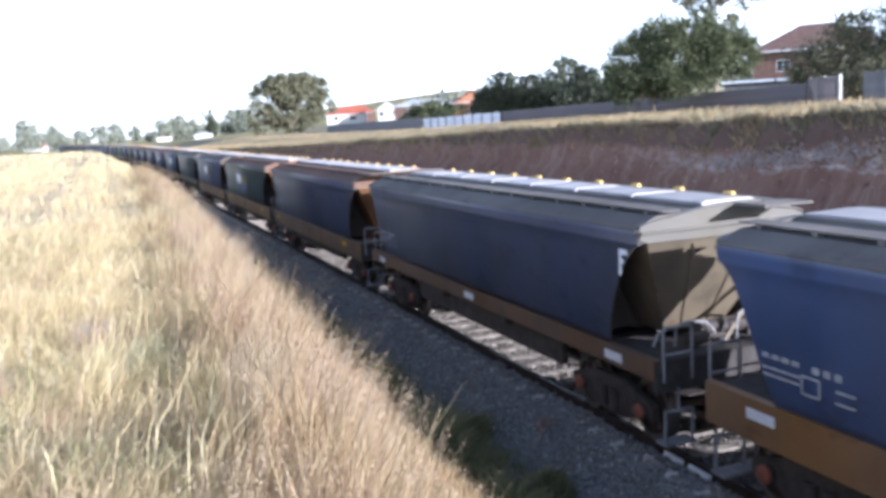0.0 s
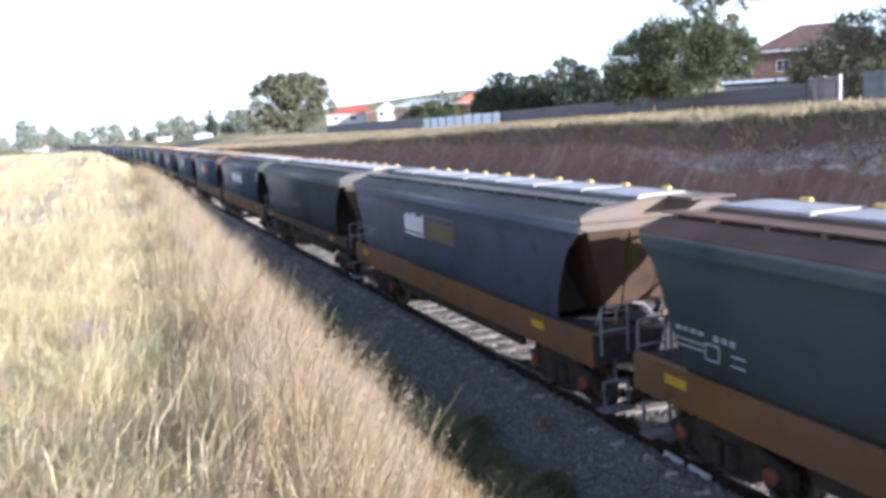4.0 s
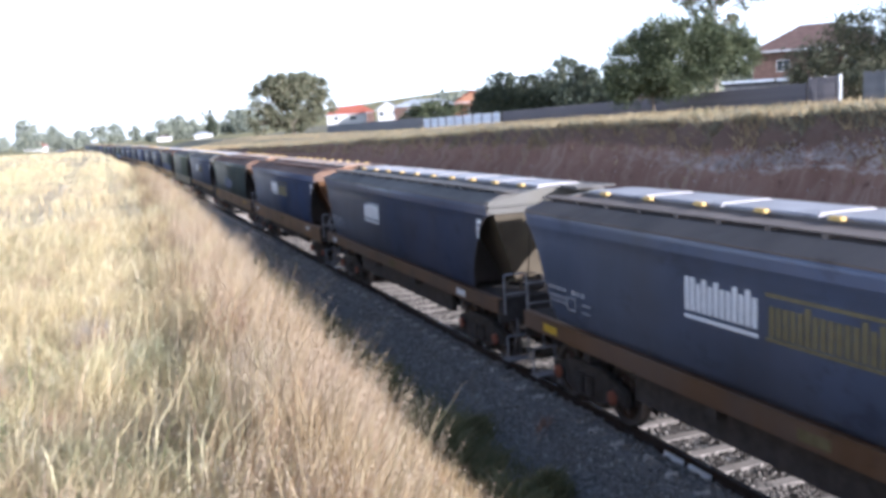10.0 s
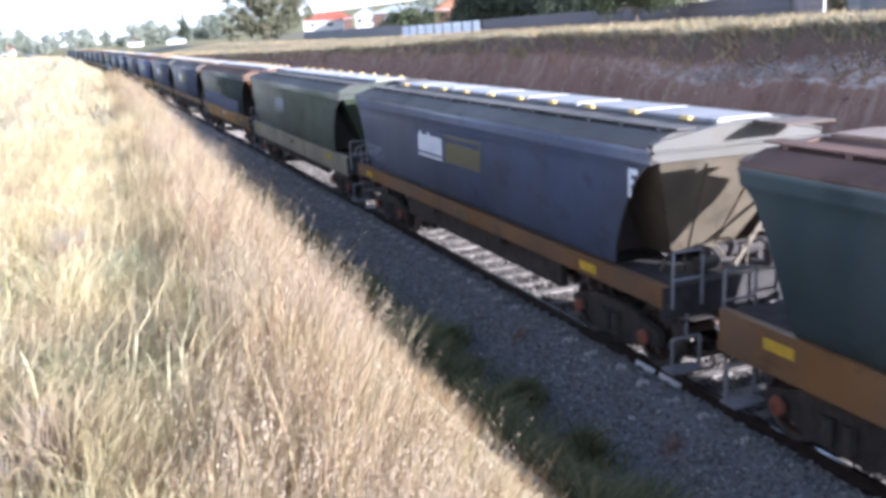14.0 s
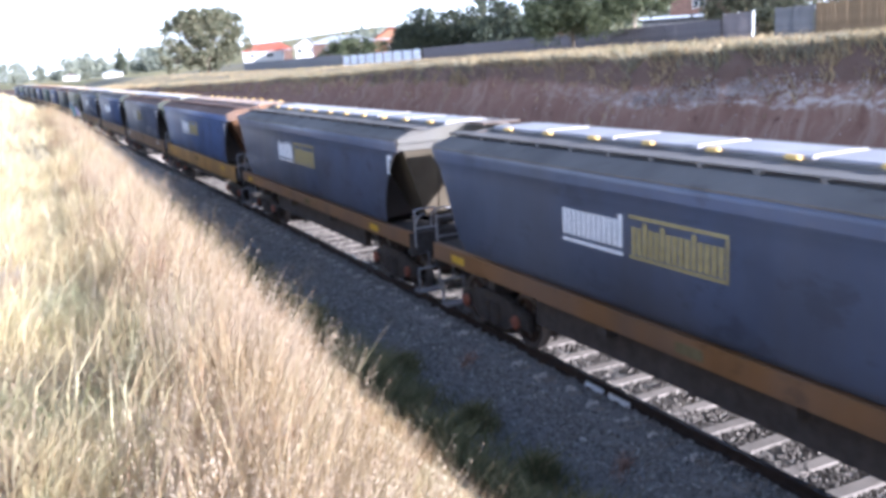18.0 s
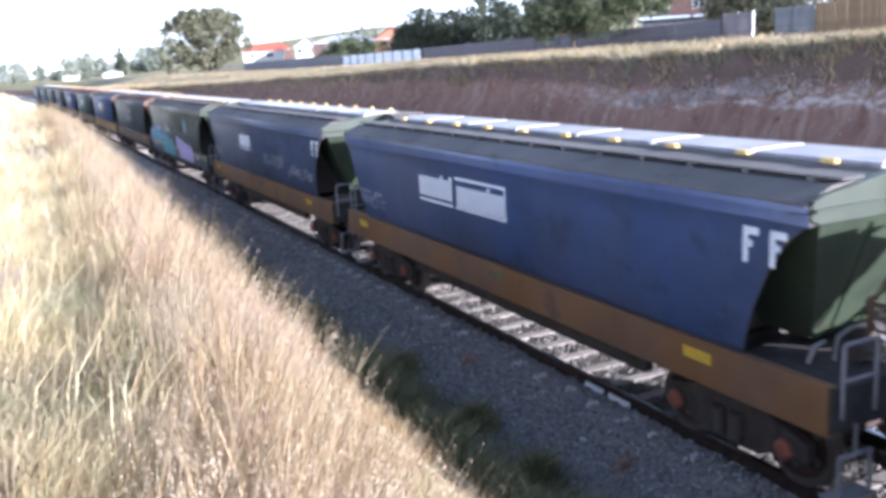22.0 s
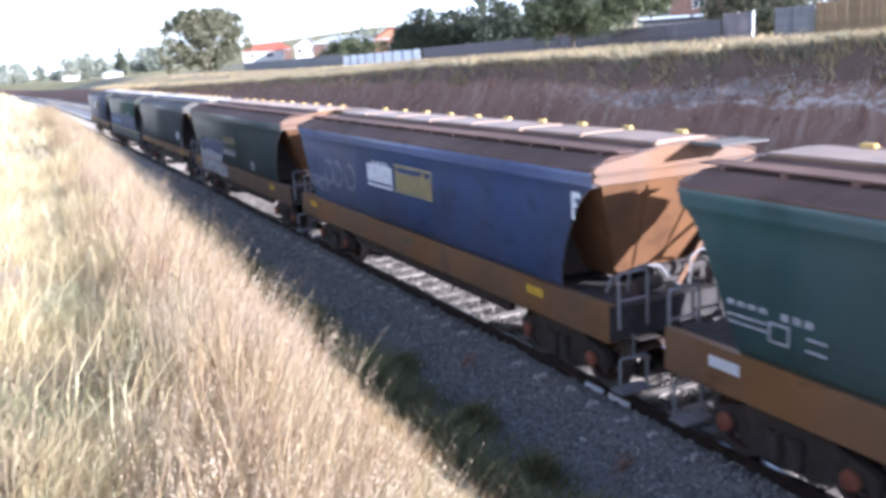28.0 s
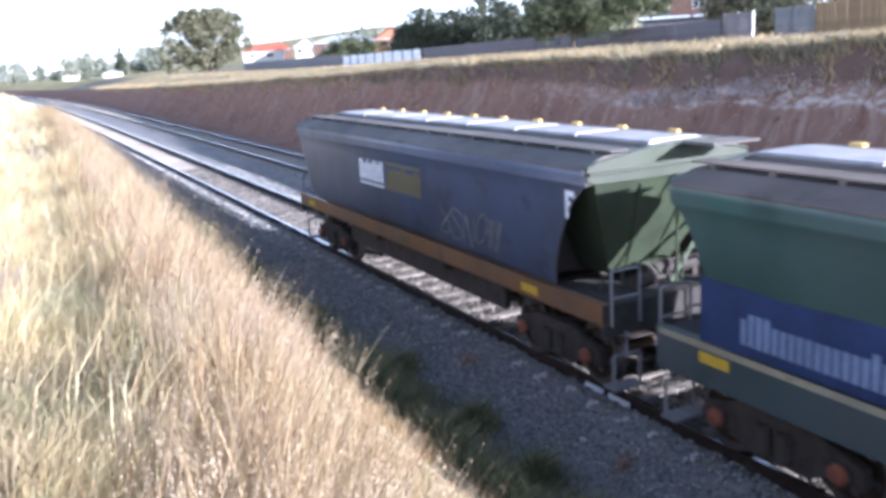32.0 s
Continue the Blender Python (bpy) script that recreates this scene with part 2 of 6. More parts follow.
# ------------------------------------------------------------------ mesh building
class Shape:
    """Collects vertices and faces of one mesh."""

    def __init__(self):
        self.v, self.f, self.m = [], [], []

    def face(self, pts, mi=0):
        n = len(self.v)
        self.v += [tuple(p) for p in pts]
        self.f.append(tuple(range(n, n + len(pts))))
        self.m.append(mi)

    def box(self, x0, x1, y0, y1, z0, z1, mi=0, chamfer=0.0):
        n = len(self.v)
        if chamfer:
            c = chamfer
            ring = [(x0 + c, y0), (x1 - c, y0), (x1, y0 + c), (x1, y1 - c), (x1 - c, y1), (x0 + c, y1), (x0, y1 - c), (x0, y0 + c)]
            self.v += [(x, y, z0) for x, y in ring] + [(x, y, z1 - c) for x, y in ring]
            xm, ym = (x0 + x1) / 2, (y0 + y1) / 2
            sx, sy = 1 - 2 * c / max(1e-6, x1 - x0), 1 - 2 * c / max(1e-6, y1 - y0)
            self.v += [(xm + (x - xm) * sx, ym + (y - ym) * sy, z1) for x, y in ring]
            for k in range(8):
                j = (k + 1) % 8
                for a in (0, 8):
                    self.f.append((n + a + k, n + a + j, n + a + 8 + j, n + a + 8 + k)), self.m.append(mi)
            self.f.append(tuple(n + 16 + k for k in range(8))), self.m.append(mi)
            self.f.append(tuple(n + 7 - k for k in range(8))), self.m.append(mi)
            return self
        self.v += [(x, y, z) for z in (z0, z1) for y in (y0, y1) for x in (x0, x1)]
        for q in ((0, 2, 3, 1), (4, 5, 7, 6), (0, 1, 5, 4), (2, 6, 7, 3), (0, 4, 6, 2), (1, 3, 7, 5)):
            self.f.append(tuple(n + k for k in q)), self.m.append(mi)
        return self

    def loft(self, rings, closed=True, caps=True, mi=0):
        n, k = len(self.v), len(rings[0])
        for r in rings:
            self.v += [tuple(p) for p in r]
        for a in range(len(rings) - 1):
            for j in range(k if closed else k - 1):
                jj = (j + 1) % k
                self.f.append((n + a * k + j, n + a * k + jj, n + (a + 1) * k + jj, n + (a + 1) * k + j)), self.m.append(mi)
        if caps and closed:
            self.f.append(tuple(n + k - 1 - j for j in range(k))), self.m.append(mi)
            self.f.append(tuple(n + (len(rings) - 1) * k + j for j in range(k))), self.m.append(mi)
        return self

    def rod(self, a, b, r, sides=8, r2=None, mi=0):
        a, b = Vector(a), Vector(b)
        d = (b - a).normalized()
        u = d.orthogonal().normalized()
        w = d.cross(u)
        r2 = r if r2 is None else r2
        ang = [2 * math.pi * k / sides for k in range(sides)]
        self.loft([[a + (u * math.cos(q) + w * math.sin(q)) * r for q in ang], [b + (u * math.cos(q) + w * math.sin(q)) * r2 for q in ang]], mi=mi)
        return self

    def pipe(self, pts, r, sides=6):
        for a, b in zip(pts, pts[1:]):
            self.rod(a, b, r, sides)
        return self

    def disc(self, axis_x0, axis_x1, y, z, r, sides=20, r_in=0.0, mi=0):
        ang = [2 * math.pi * k / sides for k in range(sides)]
        ring = lambda x, q: [(x, y + math.cos(a) * q, z + math.sin(a) * q) for a in ang]
        if r_in:
            self.loft([ring(axis_x0, r_in), ring(axis_x0, r), ring(axis_x1, r), ring(axis_x1, r_in), ring(axis_x0, r_in)], caps=False, mi=mi)
        else:
            self.loft([ring(axis_x0, r), ring(axis_x1, r)], mi=mi)
        return self

    def mesh(self, name, smooth=False):
        me = bpy.data.meshes.new(name)
        me.from_pydata(self.v, [], self.f)
        bm = bmesh.new()
        bm.from_mesh(me)
        if len(self.v) < 3000:
            bmesh.ops.recalc_face_normals(bm, faces=bm.faces)
        for fc, mi in zip(bm.faces, self.m):
            fc.material_index = mi
            fc.smooth = smooth
        bm.to_mesh(me)
        bm.free()
        me.update()
        return me


def put(name, me, mats, parent=None, m=None, label=""):
    """An object on a mesh, with its own materials on shared mesh data."""
    ob = new(name, me)
    mats = mats if isinstance(mats, (list, tuple)) else [mats]
    while len(me.materials) < len(mats):
        me.materials.append(None)
    for slot, mt in zip(ob.material_slots, mats):
        slot.link = "OBJECT"
        slot.material = mt
    if parent is not None:
        ob.parent = parent
    if m is not None:
        ob.matrix_basis = m
    if label:
        tagged(ob, label)
    return ob


def part(name, shape, mats, parent, label="", m=None, smooth=False):
    return put(name, shape.mesh(name, smooth), mats, parent, m, label)


def thing(name, m=None):
    ob = new(name)
    ob.empty_display_size = 0.2
    if m is not None:
        ob.matrix_basis = m
    return ob


def mesh_from_arrays(name, verts, faces_tri, mat, kind="stuff", label="", category=""):
    me = bpy.data.meshes.new(name)
    nv, nf = len(verts), len(faces_tri)
    me.vertices.add(nv)
    me.vertices.foreach_set("co", np.ascontiguousarray(verts, dtype=np.float32).ravel())
    me.loops.add(nf * 3)
    me.loops.foreach_set("vertex_index", np.ascontiguousarray(faces_tri, dtype=np.int32).ravel())
    me.polygons.add(nf)
    me.polygons.foreach_set("loop_start", np.arange(0, nf * 3, 3, dtype=np.int32))
    me.update(calc_edges=True)
    me.validate()
    me.materials.append(mat)
    ob = new(name, me)
    return tagged(ob, label, category, kind=kind)


# ------------------------------------------------------------------ the line of the railway
XR, GAUGE = 7.165, 1.67          # near rail, between rail centres
XC = XR + GAUGE / 2              # centre of the near track
X2 = 12.75                       # centre of the far track


def bend(y):
    """How far the line has swung sideways at y."""
    y = np.asarray(y, float)
    return -8e-5 * y * y - 1.07e-4 * np.maximum(0, y - 120) ** 2


def heading(y):
    return -1.6e-4 * y - 2.14e-4 * max(0.0, y - 120)


# ------------------------------------------------------------------ ground
def smooth01(x):
    x = np.clip(x, 0, 1)
    return x * x * (3 - 2 * x)


def bank_top(y):
    return np.interp(y, [-60, 18, 25, 42, 50, 70, 105, 160, 300, 600], [4.5, 4.45, 4.25, 4.18, 3.9, 3.5, 2.9, 2.2, 1.0, 0.3])


def yards(y):
    return np.interp(y, [-60, 30, 60, 95, 150, 250, 400, 700], [4.65, 4.6, 4.4, 3.95, 3.7, 3.4, 2.6, 1.5])


def field(y):
    return np.interp(y, [-100, 90, 180, 320, 700], [3.08, 3.08, 2.7, 1.3, 0.4])


def crest(y):
    """How far the edge of the field lies outside its mean line."""
    return np.interp(y, [-20, 2.4, 3.4, 4.6, 6, 8.7, 13, 26, 45, 120], [-0.58, -0.58, -0.38, -0.20, -0.14, -0.08, 0.05, 0.45, 0.55, 0.3])


def ground_z(x, y):
    x, y = np.asarray(x, float), np.asarray(y, float)
    u = x - bend(y)
    fz, bz, yz = field(y), bank_top(y), yards(y)
    hill = 17 * smooth01((y - 260) / 330) * smooth01((u - 130) / 110) + 6 * smooth01((u - 60) / 200) + 2.2 * smooth01((u - 45) / 25) * smooth01((y - 120) / 80) * smooth01((420 - y) / 100)
    prof_u = [-4000, 0.9, 1.5, 5.1, 5.85, 6.6, 7.0, 7.3, 8.7, 9.0, 9.8, 10.4, 11.0, 14.5, 15.5, 17.0]
    z = np.interp(u, prof_u, [0, 0, 0, -0.64, -0.64, -0.165, -0.150, -0.205, -0.205, -0.185, -0.19, -0.33, -0.19, -0.19, -0.52, -0.45])
    e = 0.9 + crest(y)
    z = np.where(u < e, fz, z)
    z = np.where((u >= e) & (u < 5.1), fz + (-0.64 - fz) * (0.35 * smooth01((u - e) / (5.1 - e)) + 0.65 * np.clip((u - e) / (5.1 - e), 0, 1)), z)
    z = np.where((u >= 5.1) & (u < 5.85), -0.64, z)
    t = np.clip((u - 17.0) / 3.0, 0, 1)
    z = np.where((u >= 17.0) & (u < 20.0), -0.45 + (bz + 0.45) * (0.75 * t + 0.25 * smooth01(t)), z)
    z = np.where(u >= 20.0, bz + (yz - bz) * smooth01((u - 20.0) / 12.0) + hill, z)
    return z


def wobble(x, y, s):
    return np.sin(x * 1.7 * s + 0.6 * np.sin(y * 0.9 * s)) * 0.5 + np.sin(y * 1.3 * s + 1.1 * np.sin(x * 0.7 * s + 2.0)) * 0.5


def build_ground():
    us = np.array([-3000, -1200, -500, -200, -90, -45, -25, -14, -8, -4, -2, -0.8, 0, 0.6, 0.9, 1.3, 1.7, 2.1, 2.5, 2.9, 3.3, 3.7, 4.1, 4.5, 4.8, 5.1, 5.5, 5.85, 6.1, 6.35, 6.6, 7.0, 7.3, 8, 8.7, 9.0, 9.8, 10.4, 11,
                   11.9, 12.75, 13.6, 14.5, 15.5, 16.2, 17, 17.25, 17.5, 17.75, 18, 18.25, 18.5, 18.75, 19, 19.25, 19.5, 19.75, 20, 20.4, 21, 22, 24, 27, 30, 34, 40, 50, 65, 90, 130, 180, 260, 420, 800, 1500, 3000])
    ys = np.concatenate([[-1500, -600, -250, -110, -60, -35, -20], np.arange(-12, 110, 0.7), np.arange(110, 220, 4.0), np.arange(225, 420, 15), [450, 500, 560, 640, 740, 900, 1200, 1800, 3000]])
    U, Y = np.meshgrid(us, ys, indexing="ij")
    X = U + bend(np.minimum(Y, 500))
    Z = ground_z(U + bend(Y), Y)
    rough = np.where((U > 17.1) & (U < 19.9), 0.10, 0) + np.where((U > 20) & (U < 60), 0.05, 0) + np.where(U < 0.8, 0.04, 0)
    rough = rough * (np.abs(Y) < 300)
    Z = Z + rough * wobble(X, Y, 1.0) + rough * 0.6 * wobble(X + 7, Y * 1.3, 3.1)
    X = X + np.where((U > 17.1) & (U < 19.9) & (np.abs(Y) < 120), 0.26 * wobble(Z * 2, Y, 2.3) + 0.12 * np.sin(Y * 3.9 + 2 * np.sin(Y * 0.7)), 0)
    nu, ny = len(us), len(ys)
    idx = np.arange(nu * ny).reshape(nu, ny)
    quads = np.stack([idx[:-1, :-1], idx[1:, :-1], idx[1:, 1:], idx[:-1, 1:]], -1).reshape(-1, 4)
    me = bpy.data.meshes.new("ground")
    me.from_pydata(np.stack([X, Y, Z], -1).reshape(-1, 3).tolist(), [], quads.tolist())
    um = ((us[:-1] + us[1:]) / 2)[:, None] + 0 * ys[None, :-1]
    ym = ((ys[:-1] + ys[1:]) / 2)[None, :] + 0 * us[:-1, None]
    mi = np.where(um < 5.0, 0, np.where(um < 15.4, 1, np.where(um < 19.9, 2, np.where((um > 90) | (ym > 250), 3, 4))))
    mi = np.where((um < 5.0) & (ym > 300), 3, mi)
    me.polygons.foreach_set("material_index", mi.astype(np.int32).ravel())
    me.polygons.foreach_set("use_smooth", np.ones(len(quads), dtype=bool))
    for k in ("field", "ballast", "bank", "far_field", "bank_top"):
        me.materials.append(M[k])
    me.update()
    return tagged(new("ground", me), "dry grass field and earth cutting round the railway", "ground", kind="structure")


build_ground()


def blades(rng, x, y, h, w, lean, zoff=0.0, wind=(0.25, -0.1)):
    """Bent blades of grass: five points and three triangles each."""
    n = len(x)
    z = ground_z(x, y) + zoff
    a = rng.uniform(0, 2 * math.pi, n)
    b = rng.uniform(0, 2 * math.pi, n)
    side = np.stack([np.cos(a), np.sin(a), 0 * a], -1) * (w / 2)[:, None]
    off = np.stack([np.cos(b) * lean + wind[0] * h, np.sin(b) * lean + wind[1] * h, 0 * b], -1)
    base = np.stack([x, y, z - 0.03], -1)
    mid = base + off * 0.32 + np.array([0, 0, 1.0]) * (h * 0.58)[:, None]
    tip = base + off + np.array([0, 0, 1.0]) * (h * rng.uniform(0.88, 1.02, n))[:, None]
    v = np.stack([base - side, base + side, mid - side * 0.8, mid + side * 0.8, tip], 1).reshape(-1, 3)
    k = np.arange(n)[:, None] * 5
    f = np.concatenate([k + [0, 1, 3], k + [0, 3, 2], k + [2, 3, 4]], 1).reshape(-1, 3)
    return v, f


def clumped(rng, n, x0, x1, y0, y1, power=1.6, clump=0.5):
    """Positions that thin out with distance and gather in tussocks."""
    y = y0 + (y1 - y0) * rng.uniform(0, 1, n) ** power
    x = rng.uniform(x0, x1, n)
    g = rng.normal(0, 0.10, (n, 2))
    sel = rng.uniform(0, 1, n) < clump
    cx, cy = np.round(x * 2.1 + 0.3 * np.sin(y * 3)) / 2.1, np.round(y * 1.9) / 1.9
    cx = cx + 0.2 * np.sin(cx * 37.0 + cy * 17.0)
    cy = cy + 0.2 * np.sin(cx * 11.0 + cy * 29.0)
    x = np.where(sel, cx + g[:, 0], x)
    y = np.where(sel, cy + g[:, 1], y)
    return x, y


def build_grass():
    rng = np.random.default_rng(5)
    vs, fs, n0 = [], [], 0
    for n, x0, x1, y0, y1, hh, ww, power in ((235000, -7.5, 1.9, 1.3, 16, 0.50, 0.0046, 1.5), (120000, -24, 1.9, 14, 60, 0.50, 0.014, 1.5), (60000, -75, 2.2, 55, 190, 0.45, 0.05, 1.4)):
        x, y = clumped(rng, n, x0, x1, y0, y1, power, 0.55 if y1 < 100 else 0.1)
        x = x + bend(y)
        keep = (np.hypot(x, y) > 1.15)
        patch = 0.68 + 0.26 * wobble(x, y, 0.6) + 0.20 * wobble(x + 3, y, 1.9) + 0.16 * wobble(x + 9, y * 1.1, 4.3)
        keep &= rng.uniform(0, 1, n) < 0.06 + 1.0 * patch ** 2.4
        x, y, patch = x[keep], y[keep], patch[keep]
        h = hh * patch * rng.uniform(0.55, 1.25, len(x)) * np.interp(x - bend(y) - crest(y), [0.7, 1.3], [1.0, 0.25])
        lean = h * np.where(rng.uniform(0, 1, len(x)) < 0.45, rng.uniform(0.5, 1.3, len(x)), rng.uniform(0.05, 0.5, len(x)))
        v, f = blades(rng, x, y, h, ww * rng.uniform(0.6, 1.4, len(x)), lean, 0.0, (0.16, -0.06))
        vs.append(v), fs.append(f + n0)
        n0 += len(v)
    # round and behind the place where the camera stands
    for n, x0, x1, y0, y1, hh in ((75000, -9.0, 4.2, -9.0, 1.4, 0.40), (9000, -30, -7, -9, 16, 0.42)):
        x, y = rng.uniform(x0, x1, n), rng.uniform(y0, y1, n)
        keep = np.hypot(x, y) > 0.45
        x, y = x[keep], y[keep]
        h = hh * (0.8 + 0.3 * wobble(x, y, 1.1)) * rng.uniform(0.5, 1.2, len(x)) * np.interp(np.hypot(x, y), [0.4, 1.6], [0.35, 1.0])
        v, f = blades(rng, x, y, h, rng.uniform(0.006, 0.016, len(x)), h * rng.uniform(0.1, 0.6, len(x)))
        vs.append(v), fs.append(f + n0)
        n0 += len(v)
    # long bent blades and flattened thatch
    for n, hh, ww, ll in ((9000, 0.58, 0.006, 0.5), (130000, 0.20, 0.0055, 2.4)):
        x, y = clumped(rng, n, -7.5, 1.0, 1.3, 18, 1.5, 0.7)
        keep = (np.hypot(x, y) > 1.2) & (x < 0.95 + crest(y))
        x, y = x[keep], y[keep]
        h = hh * rng.uniform(0.5, 1.2, len(x))
        v, f = blades(rng, x, y, h, ww * rng.uniform(0.6, 1.5, len(x)), h * ll * rng.uniform(0.3, 1.0, len(x)), 0.06 if hh < 0.3 else 0.0)
        vs.append(v), fs.append(f + n0)
        n0 += len(v)
    mesh_from_arrays("dry_grass", np.concatenate(vs), np.concatenate(fs), M["straw"], label="long dry golden grass on the field", category="grass")
    # low green undergrowth between the tussocks
    n = 60000
    y = 1.3 + 16 * rng.uniform(0, 1, n) ** 1.5
    x = rng.uniform(-7, 1.2, n)
    keep = (np.hypot(x, y) > 1.2) & (wobble(x, y, 0.6) + 0.7 * wobble(x + 5, y, 1.7) + rng.normal(0, 0.2, n) < -0.35)
    x, y = x[keep], y[keep]
    h = rng.uniform(0.05, 0.22, len(x))
    v, f = blades(rng, x, y, h, rng.uniform(0.006, 0.016, len(x)), h * rng.uniform(0.3, 1.4, len(x)), 0.02)
    mesh_from_arrays("undergrowth", v, f, M["under"], label="low green leaves between the dry tussocks", category="grass")
    # upright brown grass over the crest and down the slope
    n = 105000
    y = 1.6 + 40 * rng.uniform(0, 1, n) ** 1.7
    x = 0.5 + 3.6 * rng.uniform(0, 1, n) ** 1.15
    cx, cy = np.round(x * 3.1) / 3.1, np.round(y * 2.3) / 2.3
    gather = rng.uniform(0, 1, n) < 0.6
    x = np.where(gather, cx + 0.16 * np.sin(cx * 37 + cy * 17) + rng.normal(0, 0.05, n), x)
    y = np.where(gather, cy + 0.18 * np.sin(cx * 11 + cy * 29) + rng.normal(0, 0.05, n), y)
    keep = (np.hypot(x, y) > 1.5) & (rng.uniform(0, 1, n) < np.interp(x, [0.5, 1.2], [0.35, 1.0]))
    x, y = x[keep], y[keep]
    h = rng.uniform(0.16, 0.56, len(x)) * np.clip(0.9 + 0.55 * wobble(x * 0.6, y, 1.6) + 0.45 * wobble(x * 1.1 + 4, y, 3.7), 0.25, 2.2) * np.interp(x + 0.22 * wobble(y, y * 0.7, 1.9) + 0.16 * np.sin(y * 7.3 + 2 * np.sin(y * 2.1)), [0.5, 0.95, 1.3, 1.6, 2.1, 3.4], [0.9, 1.05, 1.05, 0.95, 0.62, 0.36])
    x = x + crest(y)
    v, f = blades(rng, x + bend(y), y, h, (0.0036 + 0.0004 * y) * rng.uniform(0.6, 1.5, len(x)), h * rng.uniform(0.05, 0.45, len(x)), 0.0, (0.12, -0.05))
    mesh_from_arrays("crest_grass", v, f, M["crest"], label="upright brown grass along the edge of the slope", category="grass")
    # stalks with feathery heads
    n = 26000
    y = 1.6 + 30 * rng.uniform(0, 1, n) ** 1.5
    x = np.where(rng.uniform(0, 1, n) < 0.85, rng.uniform(0.7, 1.65, n), rng.uniform(-6, 1.2, n))
    tuft = wobble(y * 0.8, y, 2.1) + 0.6 * np.sin(y * 9.1 + 3 * np.sin(y * 1.7))
    keep = (x < 0.7) | (rng.uniform(0, 1, n) < np.where(tuft > -0.1, 0.75, 0.12))
    x, y, n = x[keep], y[keep], int(keep.sum())
    keep = np.hypot(x, y) > 1.5
    x, y = x[keep], y[keep]
    n = len(x)
    x = x + np.where(x > 0.7, crest(y), 0)
    h = rng.uniform(0.28, 0.62, n) * np.where(x > 0.5, 1.0 + 0.25 * wobble(x * 0.3, y, 0.8), 1.0)
    z = ground_z(x, y)
    d = rng.normal(0, 0.12, (n, 2)) + np.array([0.10, -0.04])
    top = np.stack([x + d[:, 0], y + d[:, 1], z + h], -1)
    base = np.stack([x, y, z - 0.03], -1)
    a = rng.uniform(0, 6.28, n)
    s = np.stack([np.cos(a), np.sin(a), 0 * a], -1) * 0.003
    v = [np.stack([base - s, base + s, top], 1).reshape(-1, 3)]
    f = [np.arange(n * 3).reshape(-1, 3)]
    m0 = n * 3
    for k in range(8):
        q = top - np.array([0, 0, 1]) * (0.018 * k * rng.uniform(0.7, 1.3, n))[:, None] + np.stack([d[:, 0], d[:, 1], 0 * a], -1) * (-0.03 * k)
        e = rng.normal(0, 1, (n, 3)) * np.array([0.004, 0.004, 0.003])
        up = np.stack([0 * a, 0 * a, 0.012 + 0 * a], -1)
        v.append(np.stack([q, q + e, q + e * 0.7 + up], 1).reshape(-1, 3))
        f.append(np.arange(n * 3).reshape(-1, 3) + m0)
        m0 += n * 3
    mesh_from_arrays("seed_heads", np.concatenate(v), np.concatenate(f), M["seed"], label="feathery seed heads standing above the dry grass", category="grass")
    # green weeds at the foot of the slope
    n = 120000
    y = 3.2 + 60 * rng.uniform(0, 1, n) ** 1.6
    x = rng.uniform(3.7, 5.9, n) + 0.18 * wobble(y, y, 1.3)
    keep = rng.uniform(0, 1, n) < 0.06 + 0.94 * (wobble(x * 0.5, y, 0.9) + 0.4 * wobble(x * 2, y, 2.9) > 1.0 * (x - 5.15))
    x, y = x[keep], y[keep]
    h = rng.uniform(0.10, 0.52, len(x)) * (0.85 + 0.45 * wobble(x, y, 2.3)) * np.interp(x, [3.5, 5.2, 6.0], [1.0, 1.0, 0.35])
    v, f = blades(rng, x + bend(y), y, h, rng.uniform(0.012, 0.035, len(x)), h * rng.uniform(0.3, 1.1, len(x)))
    mesh_from_arrays("weeds", v, f, M["weed"], label="green weeds along the edge of the ballast", category="weeds")
    # bushier weeds and small reddish dead ones in the ballast
    for name, spots, mat, wide, words in (("weeds", ((5.45, 10.8, 0.55), (5.35, 8.9, 0.55), (5.6, 13.7, 0.4)), M["weed"], 0.03, "bushy dark green weeds at the foot of the slope"),
                                          ("dead_weeds", ((6.28, 12.55, 0.30), (6.18, 8.2, 0.32)), M["red_weed"], 0.012, "small reddish dead weeds in the ballast")):
        bv, bf, m0 = [], [], 0
        for cx, cy, hh in spots:
            n = 700 if mat is M["weed"] else 110
            rad = np.abs(rng.normal(0, 0.2 if mat is M["weed"] else 0.09, n))
            a = rng.uniform(0, 6.28, n)
            h = hh * rng.uniform(0.4, 1.1, n) * np.exp(-rad * 2)
            v, f = blades(rng, cx + rad * np.cos(a), cy + rad * np.sin(a) * 1.3, h, wide * rng.uniform(0.5, 1.2, n), h * rng.uniform(0.2, 0.8, n))
            bv.append(v), bf.append(f + m0)
            m0 += len(v)
        mesh_from_arrays(name, np.concatenate(bv), np.concatenate(bf), mat, label=words, category="weeds")
    # bank top
    n = 60000
    y = 8 + 190 * rng.uniform(0, 1, n) ** 1.5
    u = np.where(rng.uniform(0, 1, n) < 0.6, 19.3 + rng.exponential(2.2, n), rng.uniform(17.6, 38, n))
    keep = (u < 45) & (rng.uniform(0, 1, n) < np.where(u < 19.0, 0.10, 0.9))
    u, y = u[keep], y[keep]
    h = rng.uniform(0.15, 0.42, len(u)) * (0.8 + 0.4 * wobble(u, y, 0.7))
